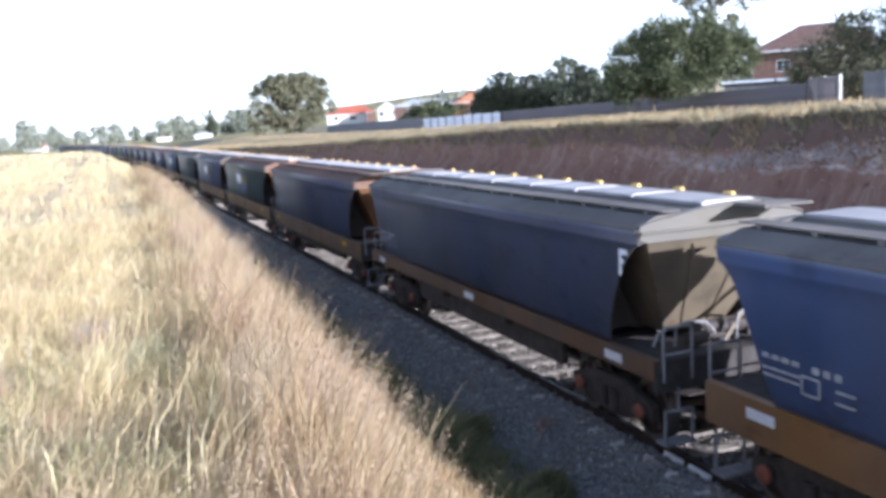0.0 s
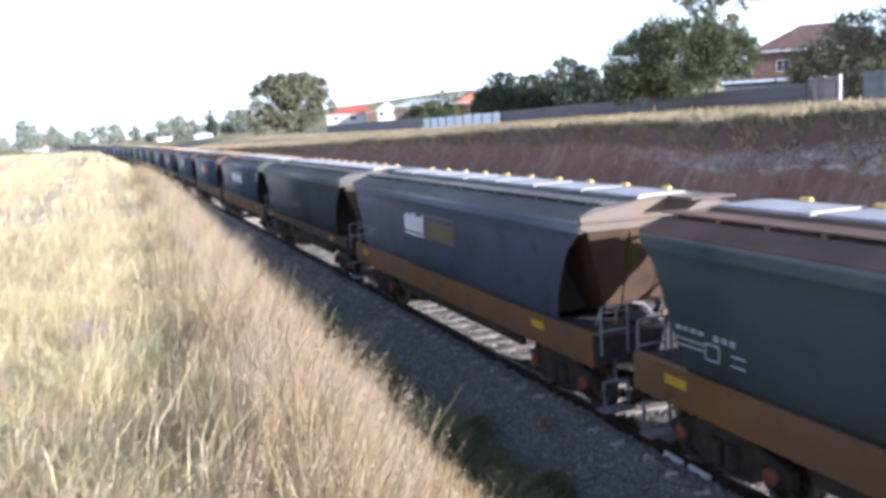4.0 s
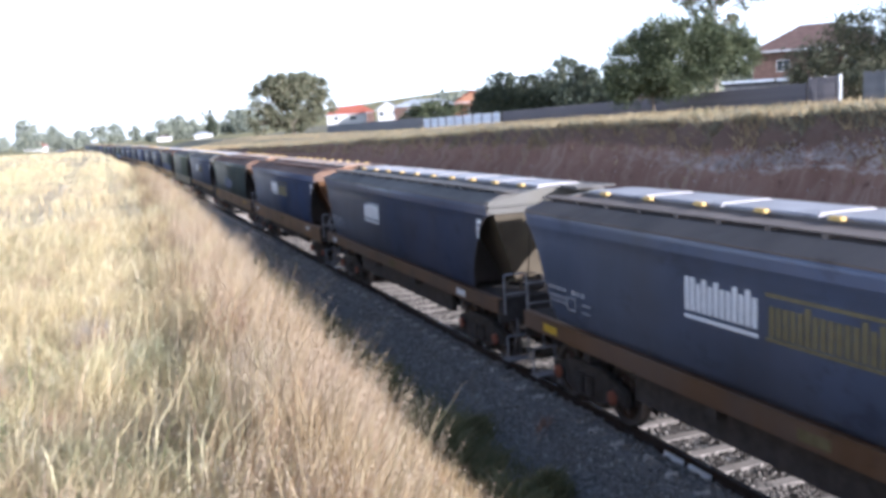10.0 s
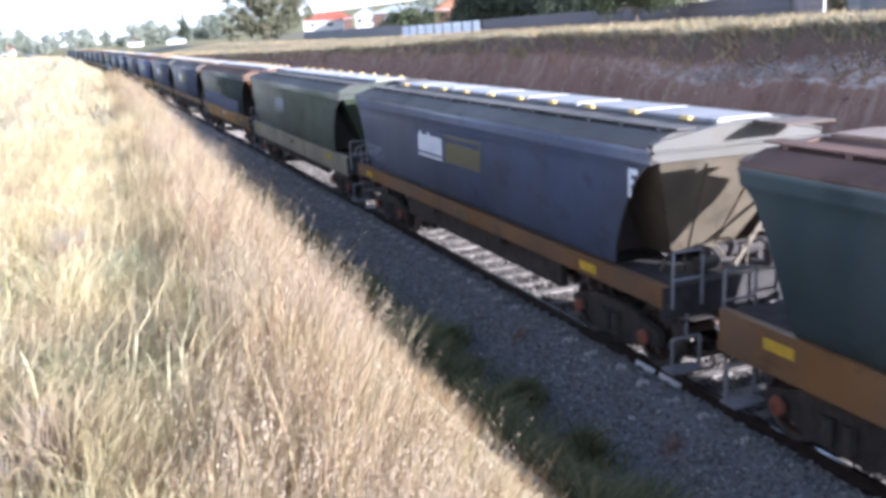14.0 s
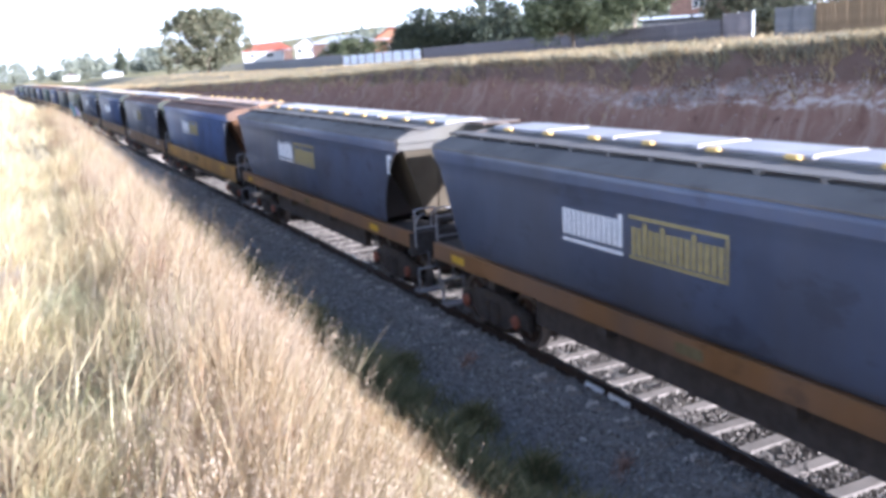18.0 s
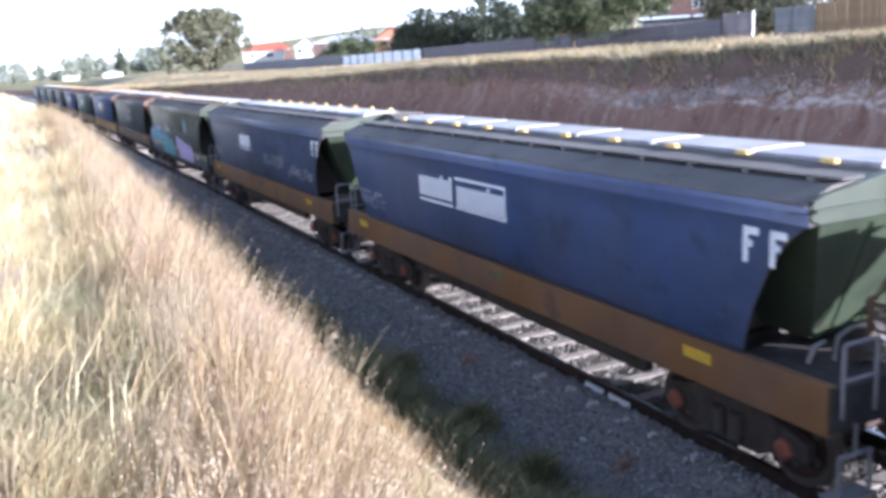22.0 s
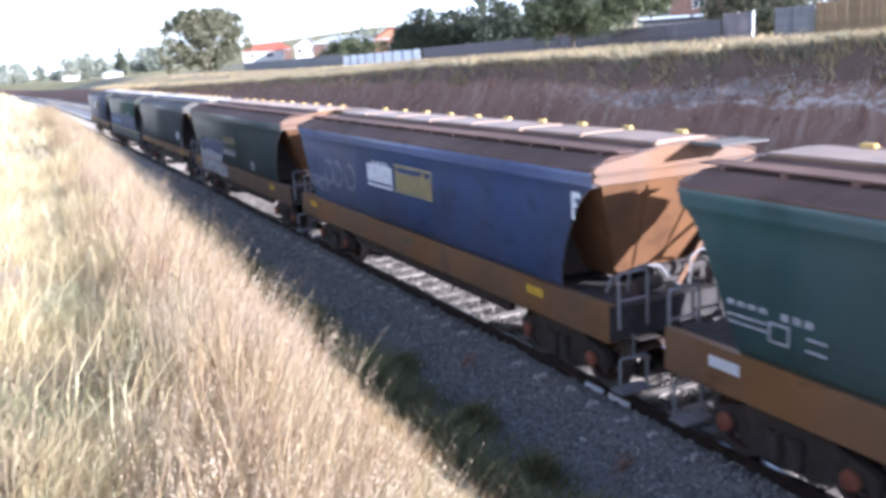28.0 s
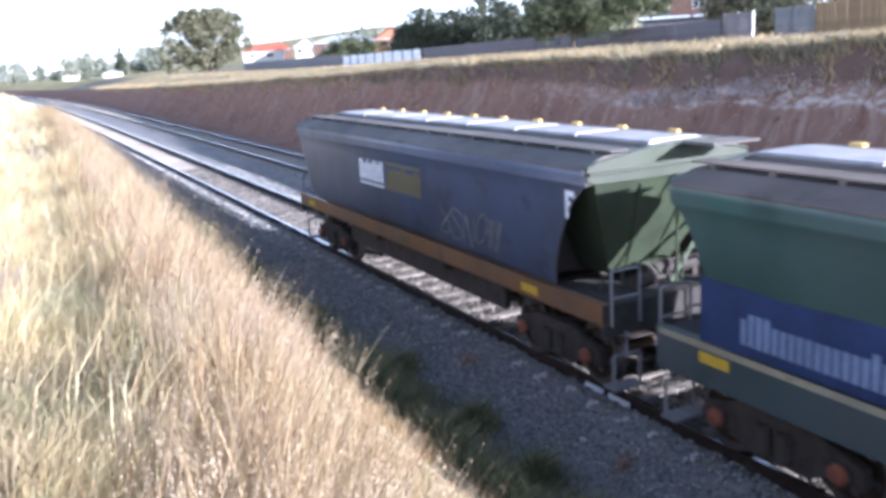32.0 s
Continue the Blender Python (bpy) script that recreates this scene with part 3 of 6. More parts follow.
    v, f = blades(rng, u + bend(y), y, h, rng.uniform(0.02, 0.05, len(u)), h * rng.uniform(0.2, 0.6, len(u)))
    n = 3500
    y2 = 9 + 110 * rng.uniform(0, 1, n) ** 1.4
    u2 = 20.1 - np.abs(rng.normal(0, 0.35, n)) - 0.5 * (wobble(y2, y2 * 0.3, 0.9) > 0.45) * rng.uniform(0, 1.6, n)
    h2 = rng.uniform(0.2, 0.5, n)
    v2, f2 = blades(rng, u2 + bend(y2), y2, h2, rng.uniform(0.02, 0.05, n), h2 * rng.uniform(0.3, 0.9, n), 0.0, (-0.7, -0.1))
    f = np.concatenate([f, f2 + len(v)])
    v = np.concatenate([v, v2])
    # tufts over the lip, given the shaded grass colour
    n = 15000
    y3 = 9 + 120 * rng.uniform(0, 1, n) ** 1.5
    u3 = 20.2 - np.abs(rng.normal(0, 0.22, n)) - 0.25 * (wobble(y3, y3 * 0.3, 0.9) > 0.35) * rng.uniform(0, 1.8, n)
    h3 = rng.uniform(0.12, 0.38, n)
    v3, f3 = blades(rng, u3 + bend(y3), y3, h3, rng.uniform(0.012, 0.035, n), h3 * rng.uniform(0.3, 1.0, n), 0.02, (-0.45, -0.1))
    mesh_from_arrays("lip_grass", v3, f3, M["lip"], label="tufts hanging over the lip of the cutting, coloured grey-green as shaded grass", category="grass")
    mesh_from_arrays("bank_grass", v, f, M["bank_grass"], label="dry tufted grass along the top of the cutting", category="grass")


build_grass()

# ------------------------------------------------------------------ track
RAIL = [(-0.07, -0.16), (0.07, -0.16), (0.07, -0.145), (0.012, -0.125), (0.012, -0.045), (0.036, -0.03), (0.036, -0.006), (0.028, 0.0), (-0.028, 0.0), (-0.036, -0.006), (-0.036, -0.03), (-0.012, -0.045), (-0.012, -0.125), (-0.07, -0.145)]


def build_rail(name, xr):
    ys = np.concatenate([np.arange(-60, 120, 6.0), np.arange(120, 620, 12.0)])
    s = Shape()
    k = len(RAIL)
    s.loft([[(xr + float(bend(y)) + a, y, b) for a, b in RAIL] for y in ys])
    for i, fc in enumerate(s.f):
        if len(fc) == 4 and (i % k) in (6, 7, 8):
            s.m[i] = 1
    ob = put(name, s.mesh(name), [M["rail_side"], M["rail_top"]])
    return tagged(ob, "worn steel rail with a polished head", "rail", kind="structure", group="rails")


for x in (XR, XR + GAUGE, X2 - GAUGE / 2, X2 + GAUGE / 2):
    build_rail("rail", x)


def build_sleepers():
    rng = random.Random(3)
    me = Shape().box(-1.33, 1.33, -0.105, 0.105, -0.33, -0.152, chamfer=0.015).mesh("sleeper")
    for tag, xc, y0, n in (("track_near", XC, -5.96, 150), ("track_far", X2, 4.0, 110)):
        bed = thing(tag, pose(xc, 0, 0))
        tagged(bed, "railway track on weathered timber sleepers in grey ballast", "railway track", kind="structure")
        for i in range(n):
            y = y0 + i * 0.67
            m = pose(float(bend(y)) + rng.uniform(-0.03, 0.03), y + rng.uniform(-0.03, 0.03), rng.uniform(-0.012, 0.01), 0, 0, rng.uniform(-1.2, 1.2))
            put("sleeper", me, M["sleeper"], bed, m)
        far = Shape()
        for i in range(n, n + 420):
            y = y0 + i * 0.67
            b = float(bend(y))
            far.box(b - 1.33, b + 1.33, y - 0.12, y + 0.12, -0.3, -0.16)
        tagged(part("far_sleepers", far, M["sleeper"], bed), kind="stuff")
        clips = Shape()
        for i in range(n):
            y = y0 + i * 0.67
            for x in (-GAUGE / 2, GAUGE / 2):
                for sx in (-1, 1):
                    clips.box(x + float(bend(y)) + sx * 0.085 - 0.03, x + float(bend(y)) + sx * 0.085 + 0.03, y - 0.05, y + 0.05, -0.157, -0.125)
        # pale grit lying on the ends of the sleepers
        grit = Shape()
        for i in range(90 if tag == "track_near" else 0):
            y = 0.47 + i * 0.6525 + rng.uniform(-0.03, 0.03)
            for _ in range(rng.choice((0, 5, 7, 8, 9))):
                a, b, r = -1.25 + rng.uniform(-0.10, 0.10) + float(bend(y)), y + rng.uniform(-0.07, 0.07), rng.uniform(0.025, 0.048)
                grit.loft([[(a + r * q * math.cos(e * 1.26 + 0.4 * i), b + r * q * math.sin(e * 1.26 + 0.4 * i), z) for e in range(5)] for q, z in ((1.0, -0.17), (0.9, -0.125), (0.45, -0.105))])
        if grit.v:
            tagged(part("pale_grit", grit, M["pale_grit"], bed, "pale grit on the sleeper ends"), kind="stuff")
        tagged(part("rail_fastenings", clips, M["rail_side"], bed), kind="stuff")


def build_stones():
    rng = np.random.default_rng(11)
    base = np.array([(1, 0, 0), (-1, 0, 0), (0, 1, 0), (0, -1, 0), (0, 0, 1), (0, 0, -1)], float)
    tri = np.array([(0, 2, 4), (2, 1, 4), (1, 3, 4), (3, 0, 4), (2, 0, 5), (1, 2, 5), (3, 1, 5), (0, 3, 5)])
    n = 104000
    y = np.where(np.arange(n) < 90000, 3.0 + 42 * rng.uniform(0, 1, n) ** 1.5, rng.uniform(-12, 3.0, n))
    u = np.where(rng.uniform(0, 1, n) < 0.82, rng.uniform(4.7, 9.9, n), rng.uniform(9.9, 15.2, n))
    u = np.where(rng.uniform(0, 1, n) < 0.24, rng.uniform(5.9, 6.95, n), u)
    u = np.where(rng.uniform(0, 1, n) < 0.12, rng.uniform(7.25, 8.75, n), u)
    rail_gap = (np.abs(u - XR) > 0.09) & (np.abs(u - XR - GAUGE) > 0.09)
    rail_gap &= (np.abs(u - X2 + GAUGE / 2) > 0.09) & (np.abs(u - X2 - GAUGE / 2) > 0.09)
    rail_gap &= (np.abs(u - 6.72) > 0.2) | (rng.uniform(0, 1, n) < 0.3)
    u, y = u[rail_gap], y[rail_gap]
    n = len(u)
    r = rng.uniform(0.014, 0.036, n) * (1 + np.abs(y) / 60)
    big = rng.uniform(0, 1, n) < 0.006
    r = np.where(big & (u < 6.9), r * 1.8, r)
    x = u + bend(y)
    z = ground_z(x, y) + r * 0.35 + np.where((u > 6.2) & (u < 7.0), rng.uniform(-0.01, 0.02, n), np.where((u > 7) & (u < 9.6), rng.uniform(0, 0.022, n) + 0.02 * (wobble(x, y * 1.3, 2.2) > 0.3), 0))
    c = np.stack([x, y, z], -1)
    jit = base[None] * rng.uniform(0.55, 1.25, (n, 6, 3)) + rng.normal(0, 0.18, (n, 6, 3))
    a = rng.uniform(0, 6.28, n)
    ca, sa = np.cos(a)[:, None], np.sin(a)[:, None]
    jit = np.stack([jit[..., 0] * ca - jit[..., 1] * sa, jit[..., 0] * sa + jit[..., 1] * ca, jit[..., 2] * 0.75], -1)
    v = (c[:, None] + jit * r[:, None, None]).reshape(-1, 3)
    f = (np.arange(n)[:, None, None] * 6 + tri[None]).reshape(-1, 3)
    mid = np.repeat((u > XR) & (u < XR + GAUGE), 8)
    mesh_from_arrays("ballast_stones", v, f[~mid], M["stone"], label="loose grey crushed-rock ballast", category="ballast")
    mesh_from_arrays("dusty_stones", v, f[mid], M["dusty_stone"], label="pale dusty ballast between the rails", category="ballast")


build_stones()

# pale joint bars on the outside of the near rail
def build_joint_bar(y0, y1):
    n = y1 - y0
    s = Shape().box(-0.02, 0.02, -n / 2, n / 2, 0, 0.075, chamfer=0.01)
    for k in range(3):
        y = -n / 2 + n * (k + 0.5) / 3
        s.rod((-0.045, y, 0.035), (0.0, y, 0.035), 0.018, 6)
    ob = put("rail_joint_bar", s.mesh("rail_joint_bar"), M["white"], None, pose(XR - 0.09 + float(bend(y0)), (y0 + y1) / 2, -0.145, 0, 12, 0))
    tagged(ob, "white-painted joint bar bolted beside the rail", "joint bar", group="joint bars")


build_joint_bar(9.20, 9.68)
build_joint_bar(9.80, 10.24)

# ------------------------------------------------------------------ grain wagons
PITCH = 14.3
HALF_TOP, HALF_SILL = 6.32, 6.6
SIDE = [(1.45, 1.325), (1.55, 1.352), (1.7, 1.382), (1.85, 1.400), (2.1, 1.412), (2.5, 1.415), (2.72, 1.413), (2.80, 1.402), (2.93, 1.392), (2.96, 1.390), (2.975, 1.390), (3.08, 1.410), (3.162, 1.424), (3.17, 1.29)]


def inset(z):
    """How far the end of the side lies behind the roof's end."""
    return 0.88 * max(0.0, (2.96 - z) / 1.53) ** 0.56


def hull():
    """Curved sides whose ends curve inwards below the roof."""
    s = Shape()
    rings = []
    for z, x in SIDE:
        y = HALF_TOP - inset(z)
        e = 1.45 - inset(z) if z < 2.965 else 0.0
        rings.append([(-x, -y, z), (-x + 0.03, -y, z), (-x + 0.06, -y + e, z), (x - 0.06, -y + e, z), (x - 0.03, -y, z), (x, -y, z), (x, y, z), (x - 0.03, y, z), (x - 0.06, y - e, z), (-x + 0.06, y - e, z), (-x + 0.03, y, z), (-x, y, z)])
    s.loft(rings)
    # slot 1, all but the side plates: shade of the end recesses as colour
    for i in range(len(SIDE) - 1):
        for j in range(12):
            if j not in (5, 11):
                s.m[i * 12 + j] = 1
    return s


def smooth_sides(me):
    """The curved side plates shade smoothly, the cut ends stay crisp."""
    for p in me.polygons:
        p.use_smooth = p.material_index == 0 and abs(p.normal.x) > 0.5


def end_hopper(sy):
    """The sloping end sheet: wide under the roof, narrow over the platform."""
    rings = []
    for z, x, fore, aft in ((1.50, 0.50, 0.72, 1.50), (1.56, 0.53, 0.69, 1.50), (2.93, 1.22, 0.035, 1.50), (2.972, 1.24, 0.012, 1.50)):
        rings.append([(-x, sy * (HALF_TOP - fore), z), (x, sy * (HALF_TOP - fore), z), (x, sy * (HALF_TOP - aft), z), (-x, sy * (HALF_TOP - aft), z)])
    return Shape().loft(rings)


def end_rib(sy, x):
    """A pressed stiffener down the end sheet."""
    rings = []
    for z, fore, k in ((1.58, 0.69, 0.5), (2.90, 0.05, 1.0)):
        y = HALF_TOP - fore
        rings.append([(x * k - 0.03, sy * (y - 0.01), z), (x * k - 0.02, sy * (y + 0.03), z), (x * k + 0.02, sy * (y + 0.03), z), (x * k + 0.03, sy * (y - 0.01), z)])
    return Shape().loft(rings)


def brace(sy, xa, ya, za, xb, yb, zb):
    """An angle-iron strut from the platform up to the end sheet."""
    ya, yb = sy * (HALF_TOP - ya), sy * (HALF_TOP - yb)
    s = Shape()
    s.loft([[(xa - 0.04, ya, za), (xa + 0.04, ya, za), (xa + 0.04, ya + sy * 0.012, za), (xa - 0.04, ya + sy * 0.012, za)],
            [(xb - 0.04, yb, zb), (xb + 0.04, yb, zb), (xb + 0.04, yb + sy * 0.012, zb), (xb - 0.04, yb + sy * 0.012, zb)]])
    s.loft([[(xa + 0.028, ya - sy * 0.07, za), (xa + 0.04, ya - sy * 0.07, za), (xa + 0.04, ya - sy * 0.003, za), (xa + 0.028, ya - sy * 0.003, za)],
            [(xb + 0.028, yb - sy * 0.07, zb), (xb + 0.04, yb - sy * 0.07, zb), (xb + 0.04, yb - sy * 0.003, zb), (xb + 0.028, yb - sy * 0.003, zb)]])
    return s


def roof():
    s = Shape()
    prof = [(-1.43, 3.165), (-1.435, 3.195), (-1.08, 3.335), (-0.30, 3.365), (-0.295, 3.395), (0.70, 3.43), (0.705, 3.37), (1.08, 3.335), (1.435, 3.195), (1.43, 3.165), (0.0, 3.16)]
    s.loft([[(x, y, z) for x, z in prof] for y in (-HALF_TOP + 0.02, HALF_TOP - 0.02)])
    return s


def running_board(sx):
    s = Shape()
    s.box(min(sx * 0.75, sx * 1.04), max(sx * 0.75, sx * 1.04), -HALF_TOP - 0.06, HALF_TOP + 0.06, 3.385, 3.405)
    for k in range(15):
        y = -6.02 + k * 0.86
        s.box(min(sx * 0.80, sx * 1.06), max(sx * 0.80, sx * 1.06), y - 0.04, y + 0.04, 3.30, 3.388)
    return s


def roof_walk(x0, x1, reach):
    """A grated step at the roof's end, reaching out over the gap to the next wagon."""
    s = Shape()
    y = -HALF_TOP
    n = int(reach / 0.13)
    s.box(x0, x0 + 0.04, y - reach, y + 0.10, 3.375, 3.42).box(x1 - 0.04, x1, y - reach, y + 0.10, 3.375, 3.42)
    for j in range(n):
        s.box(x0 + 0.04, x1 - 0.04, y - reach + j * 0.13, y - reach + j * 0.13 + 0.085, 3.385, 3.417)
    return s


def lid():
    s = Shape()
    prof = [(-0.24, 3.396), (-0.255, 3.425), (-0.22, 3.445), (0.20, 3.448), (0.64, 3.446), (0.68, 3.438), (0.68, 3.424), (0.0, 3.412)]
    s.loft([[(x, y, z) for x, z in prof] for y in (-0.845, 0.845)])
    s.loft([[(-0.20, y, 3.440), (0.20, y, 3.444), (0.62, y, 3.442), (0.62, y, 3.462), (0.20, y, 3.466), (-0.20, y, 3.462)] for y in (-0.825, -0.80)])
    return s


def end_plate(sy):
    """The upright plate under the roof's end, with folded lips."""
    rings = []
    for x, low, top in ((-1.38, 3.03, 3.222), (-1.27, 2.985, 3.262), (-0.66, 2.975, 3.352), (-0.29, 2.975, 3.40), (0.645, 2.975, 3.43), (0.66, 2.975, 3.36), (1.27, 2.985, 3.262), (1.38, 3.03, 3.222)):
        prof = [(0.004, low), (0.022, low), (0.022, 3.10), (0.075, 3.11), (0.075, 3.135), (0.022, 3.142), (0.022, top - 0.03), (0.05, top - 0.02), (0.05, top), (-0.08, top), (-0.08, 3.15), (0.004, 3.148)]
        rings.append([(x, sy * (HALF_TOP + a), b) for a, b in prof])
    return Shape().loft(rings)


def sill(sx, z0=0.93, z1=1.445):
    s = Shape()
    x, e = sx * 1.38, sx * 0.012
    prof = [(x, z0), (x, z1), (x - sx * 0.12, z1), (x - sx * 0.12, z1 - 0.015), (x - e, z1 - 0.015), (x - e, z0 + 0.015), (x - sx * 0.12, z0 + 0.015), (x - sx * 0.12, z0)]
    s.loft([[(a, y, b) for a, b in prof] for y in (-HALF_SILL, HALF_SILL)])
    return s


def platform(sy):
    s = Shape()
    a, b = sorted((sy * 5.25, sy * HALF_SILL))
    s.box(-1.36, 1.36, a, b, 1.36, 1.40)
    a, b = sorted((sy * (HALF_SILL - 0.06), sy * HALF_SILL))
    s.box(-1.36, 1.36, a, b, 0.95, 1.40)
    return s


def underframe():
    s = Shape()
    s.box(-0.18, 0.18, -6.5, 6.5, 0.72, 1.1)
    for y in (-4.6, 4.6, -1.6, 1.6):
        s.box(-1.3, 1.3, y - 0.1, y + 0.1, 0.95, 1.3)
    return s


def chute():
    """A hopper's outlet under the body."""
    s = Shape()
    s.loft([[(-1.25, -1.25, 1.46), (1.25, -1.25, 1.46), (1.25, 1.25, 1.46), (-1.25, 1.25, 1.46)],
            [(-0.35, -0.42, 0.62), (0.35, -0.42, 0.62), (0.35, 0.42, 0.62), (-0.35, 0.42, 0.62)],
            [(-0.35, -0.42, 0.46), (0.35, -0.42, 0.46), (0.35, 0.42, 0.46), (-0.35, 0.42, 0.46)]])
    s.rod((-0.8, 0.0, 0.56), (0.8, 0.0, 0.56), 0.03, 6)
    return s


def ladder(x0, x1, sy):
    """A bent-pipe hand hold over the platform's corner."""
    y = sy * (HALF_SILL + 0.06)
    s = Shape()
    s.pipe([(x0, y, 1.12), (x0, y, 1.84), (x0 + 0.03 * (1 if x1 > x0 else -1), y, 1.87), (x1 - 0.03 * (1 if x1 > x0 else -1), y, 1.87), (x1, y, 1.84), (x1, y, 1.12)], 0.020, 8)
    s.rod((x0, y, 1.5), (x1, y, 1.5), 0.018, 8)
    return s


def pipe_run(sy):
    """Bent air pipes and a lever over the platform."""
    s = Shape()
    y = lambda q: sy * (HALF_TOP - q)
    s.pipe([(-0.62, y(0.30), 1.40), (-0.60, y(0.28), 1.66), (-0.42, y(0.26), 1.74), (-0.12, y(0.24), 1.70), (0.02, y(0.20), 1.52), (0.05, y(0.0), 1.42)], 0.020, 6)
    s.pipe([(0.30, y(0.10), 1.40), (0.33, y(0.10), 1.78), (0.52, y(0.12), 1.86), (0.86, y(0.16), 1.80), (0.92, y(0.2), 1.42)], 0.018, 6)
    s.pipe([(-0.95, y(0.35), 1.42), (-0.88, y(0.33), 1.60), (-0.74, y(0.33), 1.63)], 0.022, 6)
    return s


def axle_cap():
    """The domed cover of an axle box."""
    s = Shape()
    ang = [2 * math.pi * k / 12 for k in range(12)]
    s.loft([[(x, r * math.cos(a), 0.46 + r * math.sin(a)) for a in ang] for x, r in ((-1.12, 0.115), (-1.165, 0.11), (-1.18, 0.07))])
    return s


def stirrup(x0, x1, sy):
    """A foot step hung under the headstock."""
    y = sy * (HALF_SILL + 0.02)
    s = Shape()
    xm = (x0 + x1) / 2
    s.rod((xm, y, 0.68), (xm, y, 1.0), 0.02, 8)
    s.pipe([(x0, y, 0.24), (x0, y, 0.68), (x1, y, 0.68), (x1, y, 0.24)], 0.025, 8)
    a, b = sorted((y - sy * 0.20, y + sy * 0.06))
    s.box(min(x0, x1) - 0.03, max(x0, x1) + 0.03, a, b, 0.20, 0.235)
    return s


def brake_wheel(sy):
    s = Shape()
    y = sy * (HALF_TOP + 0.02)
    ang = [2 * math.pi * k / 20 for k in range(21)]
    s.pipe([(-0.25 + 0.26 * math.cos(a), y, 1.98 + 0.26 * math.sin(a)) for a in ang], 0.02, 6)
    for a in ang[:20:5]:
        s.rod((-0.25, y, 1.98), (-0.25 + 0.26 * math.cos(a), y, 1.98 + 0.26 * math.sin(a)), 0.014, 6)
    s.rod((-0.25, y, 1.98), (-0.25, y - sy * 0.25, 1.98), 0.03, 8)
    s.rod((-0.25, y - sy * 0.2, 1.4), (-0.25, y - sy * 0.2, 2.05), 0.04, 8)
    return s


def brake_valve(sy):
    s = Shape()
    y = sy * 6.22
    s.rod((-0.55, y, 1.52), (-0.22, y, 1.52), 0.10, 12)
    s.rod((-0.22, y, 1.52), (0.1, y, 1.52), 0.03, 8)
    return s


def reservoir(sy):
    y = sy * 5.92
    s = Shape()
    s.rod((-0.15, y, 1.56), (0.85, y, 1.56), 0.12, 14)
    for x in (0.0, 0.7):
        s.box(x - 0.04, x + 0.04, y - 0.13, y + 0.13, 1.40, 1.52)
    return s


def valve_box(sy):
    y = sy * 6.4
    return Shape().box(0.50, 0.72, y - 0.08, y + 0.08, 1.40, 1.62, chamfer=0.02)


def coupler(sy):
    s = Shape()
    a, b = sorted((sy * 6.5, sy * 7.02))
    s.box(-0.22, 0.20, a, b, 0.46, 0.98, chamfer=0.02)
    a, b = sorted((sy * 6.93, sy * 7.145))
    s.box(-0.28, 0.24, a, b, 0.44, 1.02, chamfer=0.04)
    s.pipe([(0.3, sy * 6.6, 0.9), (0.34, sy * 6.8, 0.5), (0.3, sy * 7.0, 0.36), (0.27, sy * 7.14, 0.4)], 0.035, 6)
    s.pipe([(-0.36, sy * 6.6, 0.9), (-0.38, sy * 6.85, 0.52), (-0.34, sy * 7.14, 0.44)], 0.03, 6)
    return s


def side_frame(sx):
    """A cast three-piece bogie side with axle boxes and a spring nest."""
    s = Shape()
    x = sx * 1.02
    pts = [(-1.12, 0.36), (-1.12, 0.58), (-0.85, 0.66), (-0.45, 0.78), (0.45, 0.78), (0.85, 0.66), (1.12, 0.58), (1.12, 0.36), (0.72, 0.36), (0.45, 0.22), (-0.45, 0.22), (-0.72, 0.36)]
    s.loft([[(x - 0.06, y, z) for y, z in pts], [(x + 0.06, y, z) for y, z in pts]])
    for y in (-0.85, 0.85):
        s.disc(x - 0.10, x + 0.14 * 1, y, 0.46, 0.13, 12)
    for y in (-0.14, 0.14):
        s.rod((x + sx * 0.08, y, 0.30), (x + sx * 0.08, y, 0.62), 0.085, 10)
    return s


def wheelset():
    """Two flanged wheels on an axle; turns round its own centre."""
    s = Shape()
    s.rod((-0.98, 0, 0), (0.98, 0, 0), 0.075, 10)
    for sx in (-1, 1):
        x = sx * GAUGE / 2
        a, b = sorted((x - sx * 0.065, x + sx * 0.065))
        s.disc(a, b, 0, 0, 0.455, 28, 0.37, mi=1)
        s.disc(x - 0.03, x + 0.03, 0, 0, 0.375, 24)
        a, b = sorted((x - sx * 0.065, x - sx * 0.04))
        s.disc(a, b, 0, 0, 0.485, 28, 0.37, mi=1)
        s.disc(x - 0.08, x + 0.08, 0, 0, 0.12, 12)
        for k in range(5):
            q = 2 * math.pi * k / 5
            s.disc(x + sx * 0.03, x + sx * 0.036, 0.25 * math.cos(q), 0.25 * math.sin(q), 0.05, 8, mi=1)
    return s


def bolster():
    s = Shape()
    s.box(-1.05, 1.05, -0.18, 0.18, 0.5, 0.76, chamfer=0.03)
    s.box(-0.7, 0.7, -0.65, 0.65, 0.42, 0.48)
    return s


def plate(sx, y0, y1, z0, z1, x=1.385, t=0.006):
    a, b = sorted((sx * x, sx * (x + t)))
    return Shape().box(a, b, y0, y1, z0, z1)


